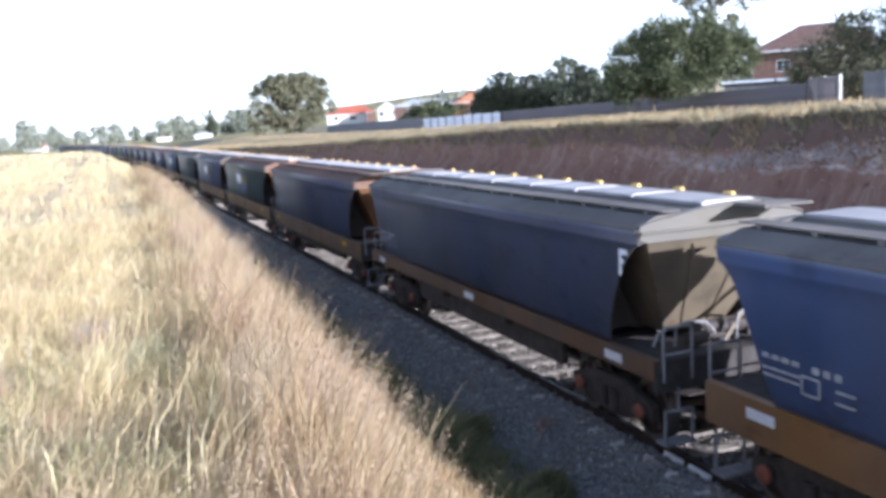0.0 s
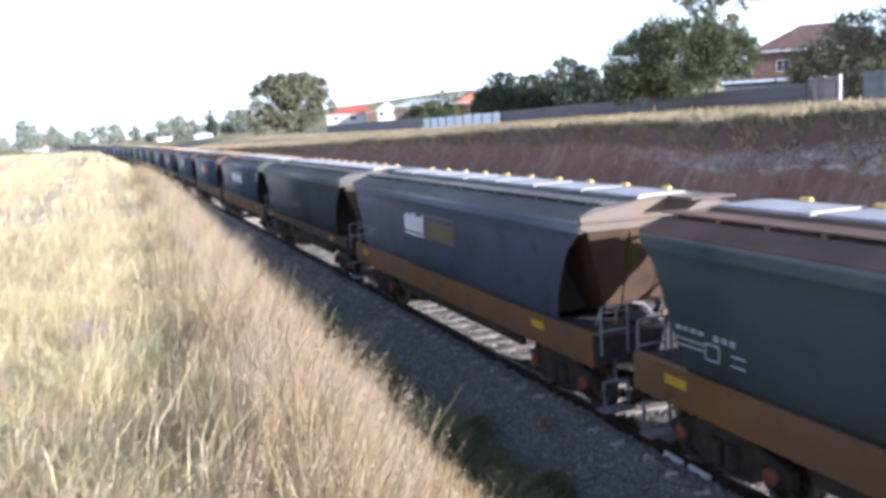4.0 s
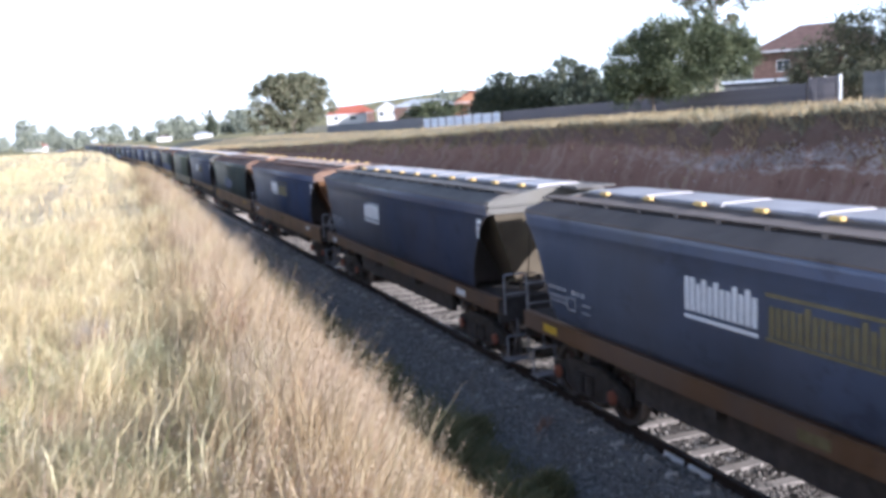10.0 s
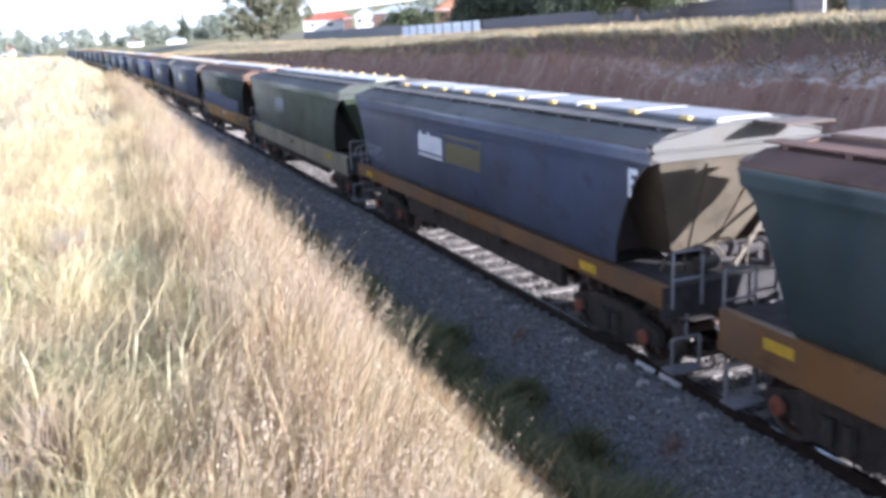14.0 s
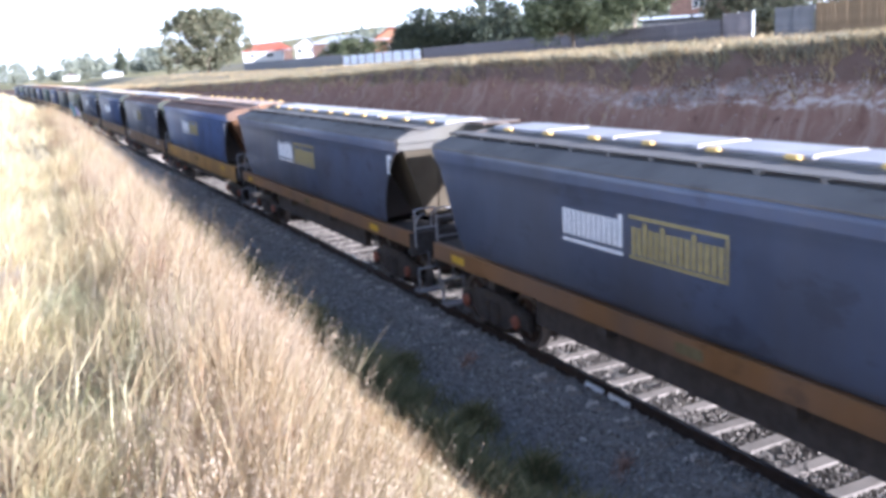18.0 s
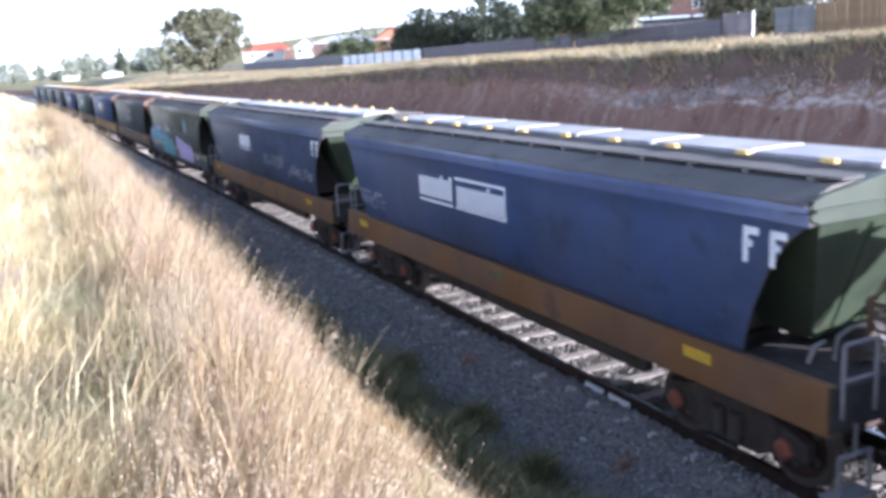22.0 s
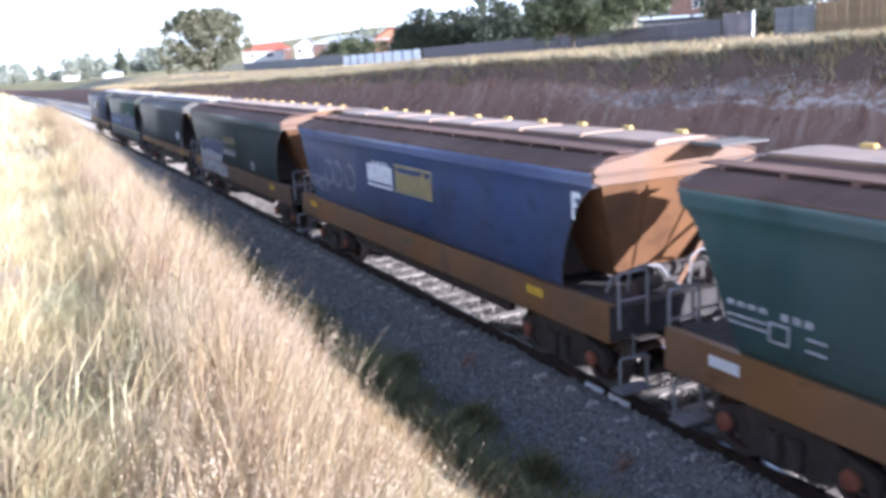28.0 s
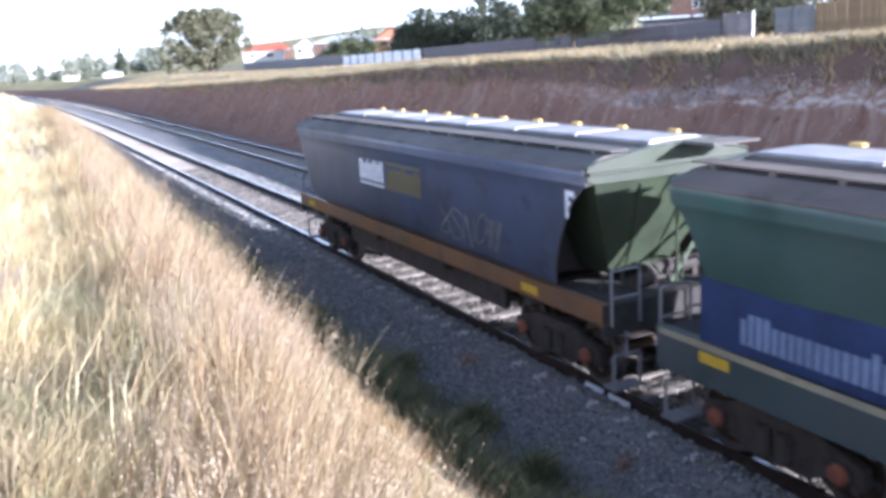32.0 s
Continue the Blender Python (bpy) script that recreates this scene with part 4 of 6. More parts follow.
W = {k: f.mesh(k) for k, f in dict(
    body=hull(), hop_f=end_hopper(-1), hop_r=end_hopper(1), br_a=brace(-1, 0.10, 0.10, 1.42, 0.98, 0.16, 2.45), br_c=brace(1, 0.10, 0.10, 1.42, 0.98, 0.16, 2.45), rib_a=end_rib(-1, -0.45), rib_b=end_rib(-1, 0.45), rib_c=end_rib(1, -0.45), rib_d=end_rib(1, 0.45), over=roof_walk(0.20, 1.02, 0.62), over_wide=roof_walk(-1.05, 1.15, 0.62), pole=Shape().rod((0.10, -HALF_TOP - 0.03, 1.40), (0.10, -HALF_TOP - 0.03, 2.99), 0.022, 8), pipes=pipe_run(-1), cap=axle_cap(), roof=roof(), board_l=running_board(-1), board_r=running_board(1), lid=lid(), end_f=end_plate(-1), end_r=end_plate(1), 
    sill_l=sill(-1), sill_r=sill(1), sill_ls=sill(-1, 1.13, 1.42), plat_f=platform(-1), plat_r=platform(1),
    frame=underframe(), chute=chute(), shade_beam=Shape().box(-1.12, -0.98, -3.55, 3.55, 0.60, 1.12, chamfer=0.02), lad_a=ladder(-1.26, -0.80, -1), lad_b=ladder(1.26, 0.80, -1), lad_c=ladder(-1.26, -0.80, 1), lad_d=ladder(1.26, 0.80, 1),
    sti_a=stirrup(-1.22, -0.78, -1), sti_b=stirrup(1.22, 0.78, -1), sti_c=stirrup(-1.22, -0.78, 1), sti_d=stirrup(1.22, 0.78, 1),
    bw=brake_wheel(-1), rs_f=reservoir(-1), rs_r=reservoir(1), bv_f=brake_valve(-1), bv_r=brake_valve(1), vb_f=valve_box(-1), vb_r=valve_box(1), cp_f=coupler(-1), cp_r=coupler(1), sf_l=side_frame(-1), sf_r=side_frame(1), ws=wheelset(), bolster=bolster(),
    latch=Shape().box(-0.045, 0.045, -0.10, 0.10, 0, 0.05, chamfer=0.012)).items()}

smooth_sides(W["body"])

PAINT = {
    # the near-black brown end paint stands in for shade in the recessed ends
    "blue": paint("blue_paint", (0.055, 0.088, 0.208)), "dusk": paint("greyish_blue_paint", (0.071, 0.097, 0.175)), "end_shade": paint("shaded_end_paint", (0.055, 0.042, 0.036), dusty=0.1), "deep": paint("deep_blue_paint", (0.043, 0.069, 0.158)), "vivid": paint("bright_blue_paint", (0.083, 0.132, 0.295)), "slate": paint("slate_blue_paint", (0.083, 0.103, 0.172)), "navy": paint("dark_blue_paint", (0.045, 0.059, 0.114)),
    "green": paint("dark_green_paint", (0.046, 0.069, 0.072)), "teal": paint("teal_green_paint", (0.043, 0.097, 0.093)), "grey": paint("dark_grey_green_paint", (0.068, 0.084, 0.094)),
    "pale": paint("pale_green_paint", (0.148, 0.172, 0.135)), "olive": paint("olive_green_paint", (0.165, 0.175, 0.135), dusty=0.35), "bright_green": paint("mid_green_paint", (0.051, 0.103, 0.086)),
    "ochre": paint("ochre_paint", (0.21, 0.102, 0.032)), "brown": paint("brown_ochre_paint", (0.135, 0.070, 0.032)), "gold": paint("yellow_paint", (0.42, 0.215, 0.025)),
    "cream": paint("cream_paint", (0.36, 0.32, 0.22)), "dull_cream": paint("dull_cream_marking", (0.24, 0.195, 0.13)), "dark_brown": paint("dirty_brown_paint", (0.075, 0.045, 0.030)),
    "orange": paint("orange_end_paint", (0.20, 0.090, 0.032), wear=0.5), "tan": paint("tan_end_paint", (0.155, 0.102, 0.062), wear=0.4), "off": paint("off_white_end_paint", (0.115, 0.102, 0.077), wear=0.4), "end_green": paint("green_end_paint", (0.048, 0.060, 0.036), wear=0.4, dusty=0.2),
    "dirty_orange": paint("dirty_orange_paint", (0.24, 0.115, 0.05), wear=0.6, dust=(0.05, 0.035, 0.028), dusty=0.6), "dirty_tan": paint("dirty_tan_paint", (0.125, 0.077, 0.047), wear=0.6, dust=(0.05, 0.035, 0.028), dusty=0.6),
    "dirty_off": paint("dirty_cream_paint", (0.18, 0.145, 0.10), wear=0.6, dust=(0.05, 0.04, 0.03), dusty=0.6), "dirty_end_green": paint("dirty_green_paint", (0.066, 0.084, 0.050), wear=0.4, dust=(0.03, 0.035, 0.026), dusty=0.6),
    "roof_dun": paint("dun_roof_paint", (0.150, 0.122, 0.104), dusty=0.3, rough=0.8, spec=0.1), "roof_grey": paint("grey_roof_paint", (0.150, 0.137, 0.125), dusty=0.3, rough=0.8, spec=0.1), "roof_rust": paint("rusty_roof_paint", (0.150, 0.088, 0.066), dusty=0.25, rough=0.8, spec=0.1), "lid_white": paint("white_lid_paint", (0.40, 0.365, 0.36)), "lid_rust": paint("rusty_lid_paint", (0.34, 0.205, 0.120)),
}

# body, sill, end, roof, left mark, right mark, extras; from the head of the train to its tail
FLEET = {
    -2: ("blue", "ochre", "orange", "roof_grey", "white", "yellow", ""),
    -1: ("blue", "ochre", "off", "roof_grey", "", "", "code"),
    0: ("navy", "brown", "off", "roof_grey", "", "", "F code"),
    1: ("navy", "brown", "orange", "roof_rust", "", "", "code"),
    2: ("green", "ochre", "orange", "roof_rust", "white", "dull", "code bluespot"),
    3: ("slate", "ochre", "tan", "roof_grey", "white", "dull", "code"),
    4: ("grey", "dark_brown", "off", "roof_grey", "", "", "code ghost"),
    5: ("dusk", "ochre", "end_green", "roof_grey", "white", "white", "FF code"),
    6: ("deep", "ochre", "orange", "roof_rust", "white", "orange", "F code"),
    7: ("slate", "brown", "tan", "roof_dun", "white", "dull", "code"),
    8: ("navy", "brown", "off", "roof_grey", "white", "", "F code"),
    9: ("deep", "ochre", "orange", "roof_rust", "white", "dull", "F code"),
    10: ("green", "ochre", "orange", "roof_rust", "", "", "bluespot"),
    11: ("slate", "ochre", "off", "roof_grey", "white", "dull", "F code"),
    12: ("pale", "cream", "end_green", "roof_grey", "faded", "", ""),
    13: ("green", "gold", "orange", "roof_rust", "", "", "blueband"),
    14: ("slate", "ochre", "tan", "roof_grey", "white", "yellow", "F"),
    15: ("slate", "ochre", "off", "roof_grey", "white", "yellow", "F code"),
    16: ("vivid", "gold", "orange", "roof_rust", "white", "yellow", "F code"),
    17: ("slate", "ochre", "end_green", "roof_rust", "faded", "dull", "FF scrawl"),
    18: ("blue", "ochre", "end_green", "roof_grey", "white", "white", "FF code"),
    19: ("dusk", "ochre", "end_green", "roof_grey", "white", "", "FF scrawl code"),
    20: ("olive", "grey", "end_green", "roof_dun", "", "", "slogan"),
    21: ("grey", "brown", "orange", "roof_rust", "", "", "double"),
    22: ("blue", "gold", "orange", "roof_grey", "white", "yellow", "code"),
    23: ("teal", "ochre", "orange", "roof_rust", "white", "yellow", "code"),
    24: ("blue", "ochre", "orange", "roof_rust", "white", "yellow", "F code loops"),
    25: ("green", "brown", "orange", "roof_rust", "", "", "whitepatch"),
    26: ("grey", "ochre", "off", "roof_grey", "", "", "spots"),
    27: ("bright_green", "green", "end_green", "roof_dun", "", "", "blueband stripe"),
    28: ("slate", "ochre", "end_green", "roof_grey", "white", "dull", "F scrawl"),
}
SHALLOW = (0, 4, 7, 8, 11, 14, 15, 26, 28)
WORDS = {"blue": "blue", "navy": "dark blue", "dusk": "greyish blue", "vivid": "bright blue", "deep": "deep blue", "slate": "faded slate-blue", "green": "dark green", "grey": "grimy grey-green", "teal": "teal-green", "pale": "pale grey-green", "olive": "olive-green", "bright_green": "mid-green",
         "ochre": "ochre", "brown": "brown", "gold": "yellow", "cream": "cream", "dark_brown": "dirty brown"}
MARK = {"white": "white", "yellow": "mark_yellow", "dull": "dull_yellow", "orange": "orange_mark", "faded": "faded"}
WAGONS, WHEELSETS = {}, {0.85: [], -0.85: []}


def mark_bars(y0, y1, z0, z1, seed, x=1.417):
    """A row of upright strokes: a worn trade mark as plain bars."""
    s = Shape()
    rng = random.Random(seed)
    n = max(8, int((y1 - y0) / 0.105))
    w = (y1 - y0) / n
    for k in range(n):
        top = z1 - (0.0 if rng.random() < 0.25 else 0.07)
        s.box(-x - 0.006, -x, y0 + k * w + 0.012, y0 + (k + 1) * w - 0.016, z0 + 0.09, top)
    return s


def letter_f(y, z, h=0.38, x=1.417):
    s = Shape()
    w = h * 0.55
    s.box(-x - 0.006, -x, y + w - 0.07, y + w, z, z + h)
    s.box(-x - 0.006, -x, y, y + w, z + h - 0.08, z + h)
    s.box(-x - 0.006, -x, y + 0.08, y + w, z + h * 0.45, z + h * 0.45 + 0.07)
    return s


def bars(rows, x=1.405):
    s = Shape()
    for y0, y1, z0, z1 in rows:
        s.box(-x - 0.005, -x, y0, y1, z0, z1)
    return s


def blob(points, x, w):
    """A sprayed line through points (y, z), one continuous strip."""
    pts = [Vector(p) for p in points]
    rings = []
    for j, p in enumerate(pts):
        d = (pts[min(j + 1, len(pts) - 1)] - pts[max(j - 1, 0)])
        d = d.normalized() if d.length > 1e-6 else Vector((1.0, 0.0))
        n = Vector((-d.y, d.x)) * w / 2
        rings.append([(-x, p.x + n.x, p.y + n.y), (-x, p.x - n.x, p.y - n.y), (-x - 0.004, p.x - n.x, p.y - n.y), (-x - 0.004, p.x + n.x, p.y + n.y)])
    return Shape().loft(rings)


def sheet(y0, y1, z0, z1, seed, steps=14, ragged=0.12, x=1.418, z2=None):
    """A sprayed patch with an uneven outline, its top running from z1 at y0 to z2 at y1."""
    rng = random.Random(seed)
    z2 = z1 if z2 is None else z2
    a, b = rng.uniform(0, 6), rng.uniform(0, 6)
    rings = []
    for k in range(steps + 1):
        f = k / steps
        y = y0 + (y1 - y0) * f
        top = z1 + (z2 - z1) * f + ragged * (0.6 * math.sin(a + 9 * f) + 0.4 * rng.uniform(-1, 1)) * min(1, 6 * f, 6 * (1 - f))
        bot = z0 + ragged * 0.3 * math.sin(b + 7 * f)
        rings.append([(-x, y, bot), (-x, y, top), (-x - 0.003, y, top), (-x - 0.003, y, bot)])
    return Shape().loft(rings)


def cloud(y0, y1, z0, z1, z2, n, x, amp=0.12, seed=0):
    """A sprayed patch with a scalloped top."""
    rng = random.Random(seed)
    cuts = [rng.uniform(0.75, 1.2) for _ in range(n)]
    rings = []
    for k in range(n):
        for q in range(6):
            f = (k + q / 6) / n
            hump = amp * cuts[k] * math.sin(math.pi * (q + 0.5) / 6) ** 0.6
            rings.append((y0 + (y1 - y0) * f, z1 + (z2 - z1) * f - amp + hump * 1.2))
    rings.append((y1, z2 - amp * 1.5))
    return Shape().loft([[(-x, y, z0), (-x, y, t), (-x - 0.003, y, t), (-x - 0.003, y, z0)] for y, t in rings])


def build_wagon(k):
    body, sil, end, rf, left, right, extra = FLEET[k]
    w = thing("grain_wagon", pose(XC, k * PITCH + 17.5, 0))
    words = "%s bogie grain hopper wagon with %s side sill" % (WORDS[body], WORDS[sil])
    if "slogan" in extra:
        words = "olive-green grain hopper wagon covered in spray paint"
    elif "blueband" in extra:
        words = "%s grain hopper wagon with blue-sprayed lower side" % WORDS[body]
    elif k == 28:
        words = "slate-blue grain hopper wagon at the train's tail"
    tagged(w, words, "freight wagon", group="wagons of the grain train")
    P = PAINT
    # second slot paints the hollow ends dark, as if in shade
    put("body", W["body"], [P[body], PAINT["end_shade"]], w)
    for a in ("hop_f", "hop_r"):
        put("end_sheet", W[a], P["dirty_" + end], w)
    for a in ("rib_a", "rib_b", "rib_c", "rib_d"):
        put("end_rib", W[a], P["dirty_" + end], w)
    for a in ("br_a", "br_c"):
        put("brace", W[a], P["dirty_" + end], w)
    tagged(put("roof_step", W["over_wide" if k == 1 else "over"], P["dirty_tan" if k % 2 else "roof_grey"], w), kind="stuff")
    if k in (14, 26, 28):
        put("end_pole", W["pole"], P["dirty_" + end], w)
    tagged(put("brake_pipe", W["pipes"], P["dirty_" + end] if k % 3 else M["grey_metal"], w), kind="stuff")
    put("roof", W["roof"], P[rf], w)
    lids = P["lid_white"] if (rf == "roof_grey" or k in (1, 2, 4, 7, 12, 13, 17, 20, 21, 27)) else P["lid_rust"]
    put("running_board", W["board_l"], P[rf], w)
    put("running_board", W["board_r"], P[rf], w)
    for j in range(7):
        put("hatch_lid", W["lid"], lids, w, pose(0, -5.34 + j * 1.78, 0.0, 0, 0.35 * (j % 2)))
    for j in range(10):
        put("latch", W["latch"], M["latch"], w, pose(-0.30 if k in (7, 8, 11, 14, 15, 18, 20) else 0.70, -5.6 + j * 1.24, 3.408 if k in (7, 8, 11, 14, 15, 18, 20) else 3.450))
    for a in ("end_f", "end_r"):
        put("end_plate", W[a], P[end], w)
    for a in ("sill_ls", "sill_r") if k in SHALLOW else ("sill_l", "sill_r"):
        put("sill", W[a], P[sil], w)
    for a in ("plat_f", "plat_r"):
        put("end_platform", W[a], M["black_steel"], w)
    put("underframe", W["frame"], M["dark"], w)
    # beam added to make the dark band under the near sill
    put("brake_trough", W["shade_beam"], M["dark"], w)
    for y in (-2.7, 0.0, 2.7):
        put("hopper_chute", W["chute"], M["dark"], w, pose(0, y, 0))
    for a in ("lad_a", "lad_b", "lad_c", "lad_d"):
        put("hand_hold", W[a], M["grey_metal"], w)
    for a in ("sti_a", "sti_b", "sti_c", "sti_d"):
        put("foot_step", W[a], M["grey_metal"], w)
    if k in (9, 12, 13, 14, 18, 20, 26):
        put("brake_wheel", W["bw"], PAINT["brown"], w)
    for a in ("rs_f", "rs_r"):
        put("air_reservoir", W[a], M["dark"], w)
    for a in ("bv_f", "bv_r"):
        put("brake_cylinder", W[a], M["dark"], w)
    for a in ("vb_f", "vb_r"):
        put("valve_box", W[a], M["dark"], w)
    for a in ("cp_f", "cp_r"):
        put("coupler", W[a], M["dark"], w)
    for yb in (-5.0, 5.0):
        bg = put("bogie", W["bolster"], M["dark"], w, pose(0, yb, 0))
        put("side_frame", W["sf_l"], M["dark"], bg)
        put("side_frame", W["sf_r"], M["dark"], bg)
        for ya in (-0.85, 0.85):
            put("axle_cap", W["cap"], M["axle_red"], bg, pose(0, ya, 0))
            ws = put("wheelset", W["ws"], [M["wheel"], M["tread"]], bg, pose(0, ya, 0.455))
            WHEELSETS[ya].append(ws)
    # markings on the side
    q = {9: -0.45, 14: 0.35, 17: 0.6, 18: 0.55, 24: -0.3}.get(k, 0.0)
    if left:
        tagged(part("trade_mark", mark_bars(0.60 + q, 1.93 + q, 2.20, 2.71, k), M[MARK[left]], w, "worn %s trade mark" % left.replace("dull", "dull yellow")), kind="stuff")
        part("trade_mark_line", bars([(0.60 + q, 1.93 + q, 2.19, 2.24)], 1.417), M[MARK[left]], w)
    if right:
        tagged(part("trade_mark", mark_bars(-1.14 + q, 0.44 + q, 2.16, 2.66, k + 50), M[MARK[right]], w, "worn %s trade mark" % right.replace("dull", "dull yellow")), kind="stuff")
        part("trade_mark_frame", bars([(-1.20 + q, 0.48 + q, 2.69, 2.735), (-1.20 + q, 0.48 + q, 2.195, 2.235), (-1.20 + q, -1.16 + q, 2.235, 2.69)], 1.417), M[MARK[right]], w)
    if "FF" in extra:
        part("letter", letter_f(-5.72, 2.50), M["white"], w)
        part("letter", letter_f(-6.08, 2.50), M["white"], w)
    elif "F" in extra.split():
        part("letter", letter_f(-6.08, 2.50), M["white"], w)
    if "code" in extra:
        rows = [(5.00 + 0.15 * j, 5.11 + 0.15 * j, 2.00, 2.17) for j in range(4)] + [(4.42 + 0.15 * j, 4.52 + 0.15 * j, 1.98, 2.15) for j in range(3)]
        rows += [(5.0, 5.55, 1.88, 1.91), (5.0, 5.55, 1.80, 1.83), (4.25, 4.5, 1.86, 1.89), (4.25, 4.5, 1.74, 1.77)]
        tagged(part("wagon_code", bars(rows), M["faded"], w), kind="stuff")
        part("stencil_frame", bars([(4.70, 4.98, 1.91, 1.94), (4.70, 4.98, 1.72, 1.75), (4.70, 4.73, 1.72, 1.94), (4.95, 4.98, 1.72, 1.94)]), M["faded"], w)
    tone = "white" if k in (-1, 0, 8, 9, 17, 20, 23) else "yellow"
    for y, mt in ((5.62, tone), (-4.8 if k else -5.6, tone), (-0.2, "white" if k in (0, 13) else "dull_yellow")):
        part("label_plate", plate(-1, y - 0.23, y + 0.23, 1.20, 1.33, 1.384), M[mt], w)
    if "bluespot" in extra:
        part("sprayed_patch", sheet(-1.0, 1.6, 1.75, 2.25, 4, 10, 0.1), M["royal"], w)
    if "blueband" in extra:
        part("sprayed_band", sheet(-4.6, 5.4, 1.47, 2.05, 9, 30, 0.07, 1.419, 2.18) if k == 13 else sheet(-5.6, 5.8, 1.47, 2.25, 9, 30, 0.06, 1.419, 2.22), M["royal"], w, "blue sprayed band")
    if "stripe" in extra:
        part("stripe", plate(-1, -6.55, 6.55, 1.36, 1.44, 1.384), PAINT["cream"], w, "cream stripe")
        tagged(part("sprayed_letters", mark_bars(0.85, 5.2, 1.51, 1.95, 3, 1.4235), M["blue_mark"], w), kind="stuff")
        part("sprayed_patch", sheet(-3.27, -2.62, 2.28, 2.50, 3, 5, 0.02, 1.4225), M["emblem"], w)
    if "whitepatch" in extra:
        part("sprayed_panel", sheet(0.92, 4.98, 1.0, 1.40, 12, 16, 0.05, 1.3845), M["white_spray"], w, "white sprayed panel with dark strokes")
        rng = random.Random(12)
        for j in range(13):
            yy = 1.15 + 0.29 * j
            pts = [(yy + 0.10 * math.sin(1.3 * j + 0.9 * i), 1.05 + 0.29 * i / 4) for i in range(5)]
            part("spray_outline", blob(pts, 1.389, 0.035 + 0.02 * rng.random()), M["black"], w)
        part("sprayed_patch", sheet(0.9, 4.65, 1.76, 2.22, 19, 16, 0.07), M["royal"], w)
        part("sprayed_patch", sheet(1.3, 4.9, 1.48, 1.78, 17, 16, 0.07, 1.4215), M["faded"], w)
        part("sprayed_patch", sheet(-3.2, -2.7, 1.6, 1.85, 8, 8, 0.05), M["grey_mark"], w)
        tagged(part("trade_mark", bars([(-0.80 + 0.236 * j, -0.64 + 0.236 * j, 2.21, 2.45) for j in range(7)], 1.417), M["dull_yellow"], w, "dull yellow trade mark"), kind="stuff")
        tagged(part("trade_mark", bars([(-0.70 + 0.184 * j, -0.58 + 0.184 * j, 1.83, 2.00) for j in range(9)], 1.417), M["faded"], w, "faded white trade mark"), kind="stuff")
    if "double" in extra:
        tagged(part("trade_mark", bars([(-0.75 + 0.235 * j, -0.60 + 0.235 * j, 2.43, 2.67) for j in range(7)], 1.417), PAINT["dull_cream"], w, "worn cream trade mark"), kind="stuff")
        tagged(part("trade_mark", bars([(-0.70 + 0.19 * j, -0.58 + 0.19 * j, 2.03, 2.22) for j in range(9)], 1.417), M["faded"], w, "worn grey trade mark"), kind="stuff")
        part("emblem", bars([(-1.40, -1.16, 2.10, 2.18), (-1.10, -0.84, 2.12, 2.21)], 1.417), M["dull_yellow"], w)
    if "ghost" in extra:
        tagged(part("trade_mark", mark_bars(-0.5, 1.1, 1.85, 2.12, k), M["dull_yellow"], w, "faint worn trade mark"), kind="stuff")
    if k == 13:
        tagged(part("trade_mark", mark_bars(-0.37, 1.27, 2.15, 2.48, k), M["dull_yellow"], w, "dull worn trade mark"), kind="stuff")
        for a, b in ((4.9, 6.58), (-6.58, -3.9)):
            part("sill_patch", plate(-1, a, b, 0.95, 1.43, 1.3815), P["brown"], w, "brown unpainted sill end")
    if "spots" in extra:
        part("sprayed_patch", sheet(-4.9, -4.2, 1.78, 2.1, 2, 8, 0.12), M["faded"], w)
        part("sprayed_patch", sheet(-5.4, -5.05, 1.5, 1.72, 5, 6, 0.05), M["faded"], w)
    if "scrawl" in extra:
        rng = random.Random(k)
        groups = {28: ((-4.1, -1.9, 5, 1.92, 0.26),), 17: ((-5.3, -3.7, 5, 1.72, 0.15), (-3.3, -1.6, 5, 1.80, 0.17))}.get(k, ((-5.4, -3.3, 6, 1.94, 0.10), (-2.5, -0.9, 4, 2.06, 0.15), (-2.95, -2.55, 1, 2.12, 0.17)))
        for first, last, n, base, tall in groups:
            for j in range(n):
                yy, zz = first + (last - first) * (j + 0.5) / n, base + 0.06 * math.sin(j * 2.1)
                fa, fb, ph = rng.choice((1, 2, 3)), rng.choice((1, 2, 3)), rng.uniform(0, 3)
                pts = [(yy - 0.44 * (last - first) / n * math.cos(fa * i / 22 * 5.2), zz + tall * math.sin(fb * i / 22 * 5.2 + ph)) for i in range(23)]
                part("spray_scrawl", blob(pts, 1.418, 0.028), M["grey_mark" if k == 28 else "faded"], w)
    if "loops" in extra:
        for yc in (4.15, 3.55, 2.7):
            pts = [(yc + 0.30 * math.cos(q / 9 * 5.4 + 1), 2.22 + 0.28 * math.sin(q / 9 * 5.4 + 1)) for q in range(10)]
            part("spray_loop", blob(pts, 1.418, 0.035), M["faded"], w)
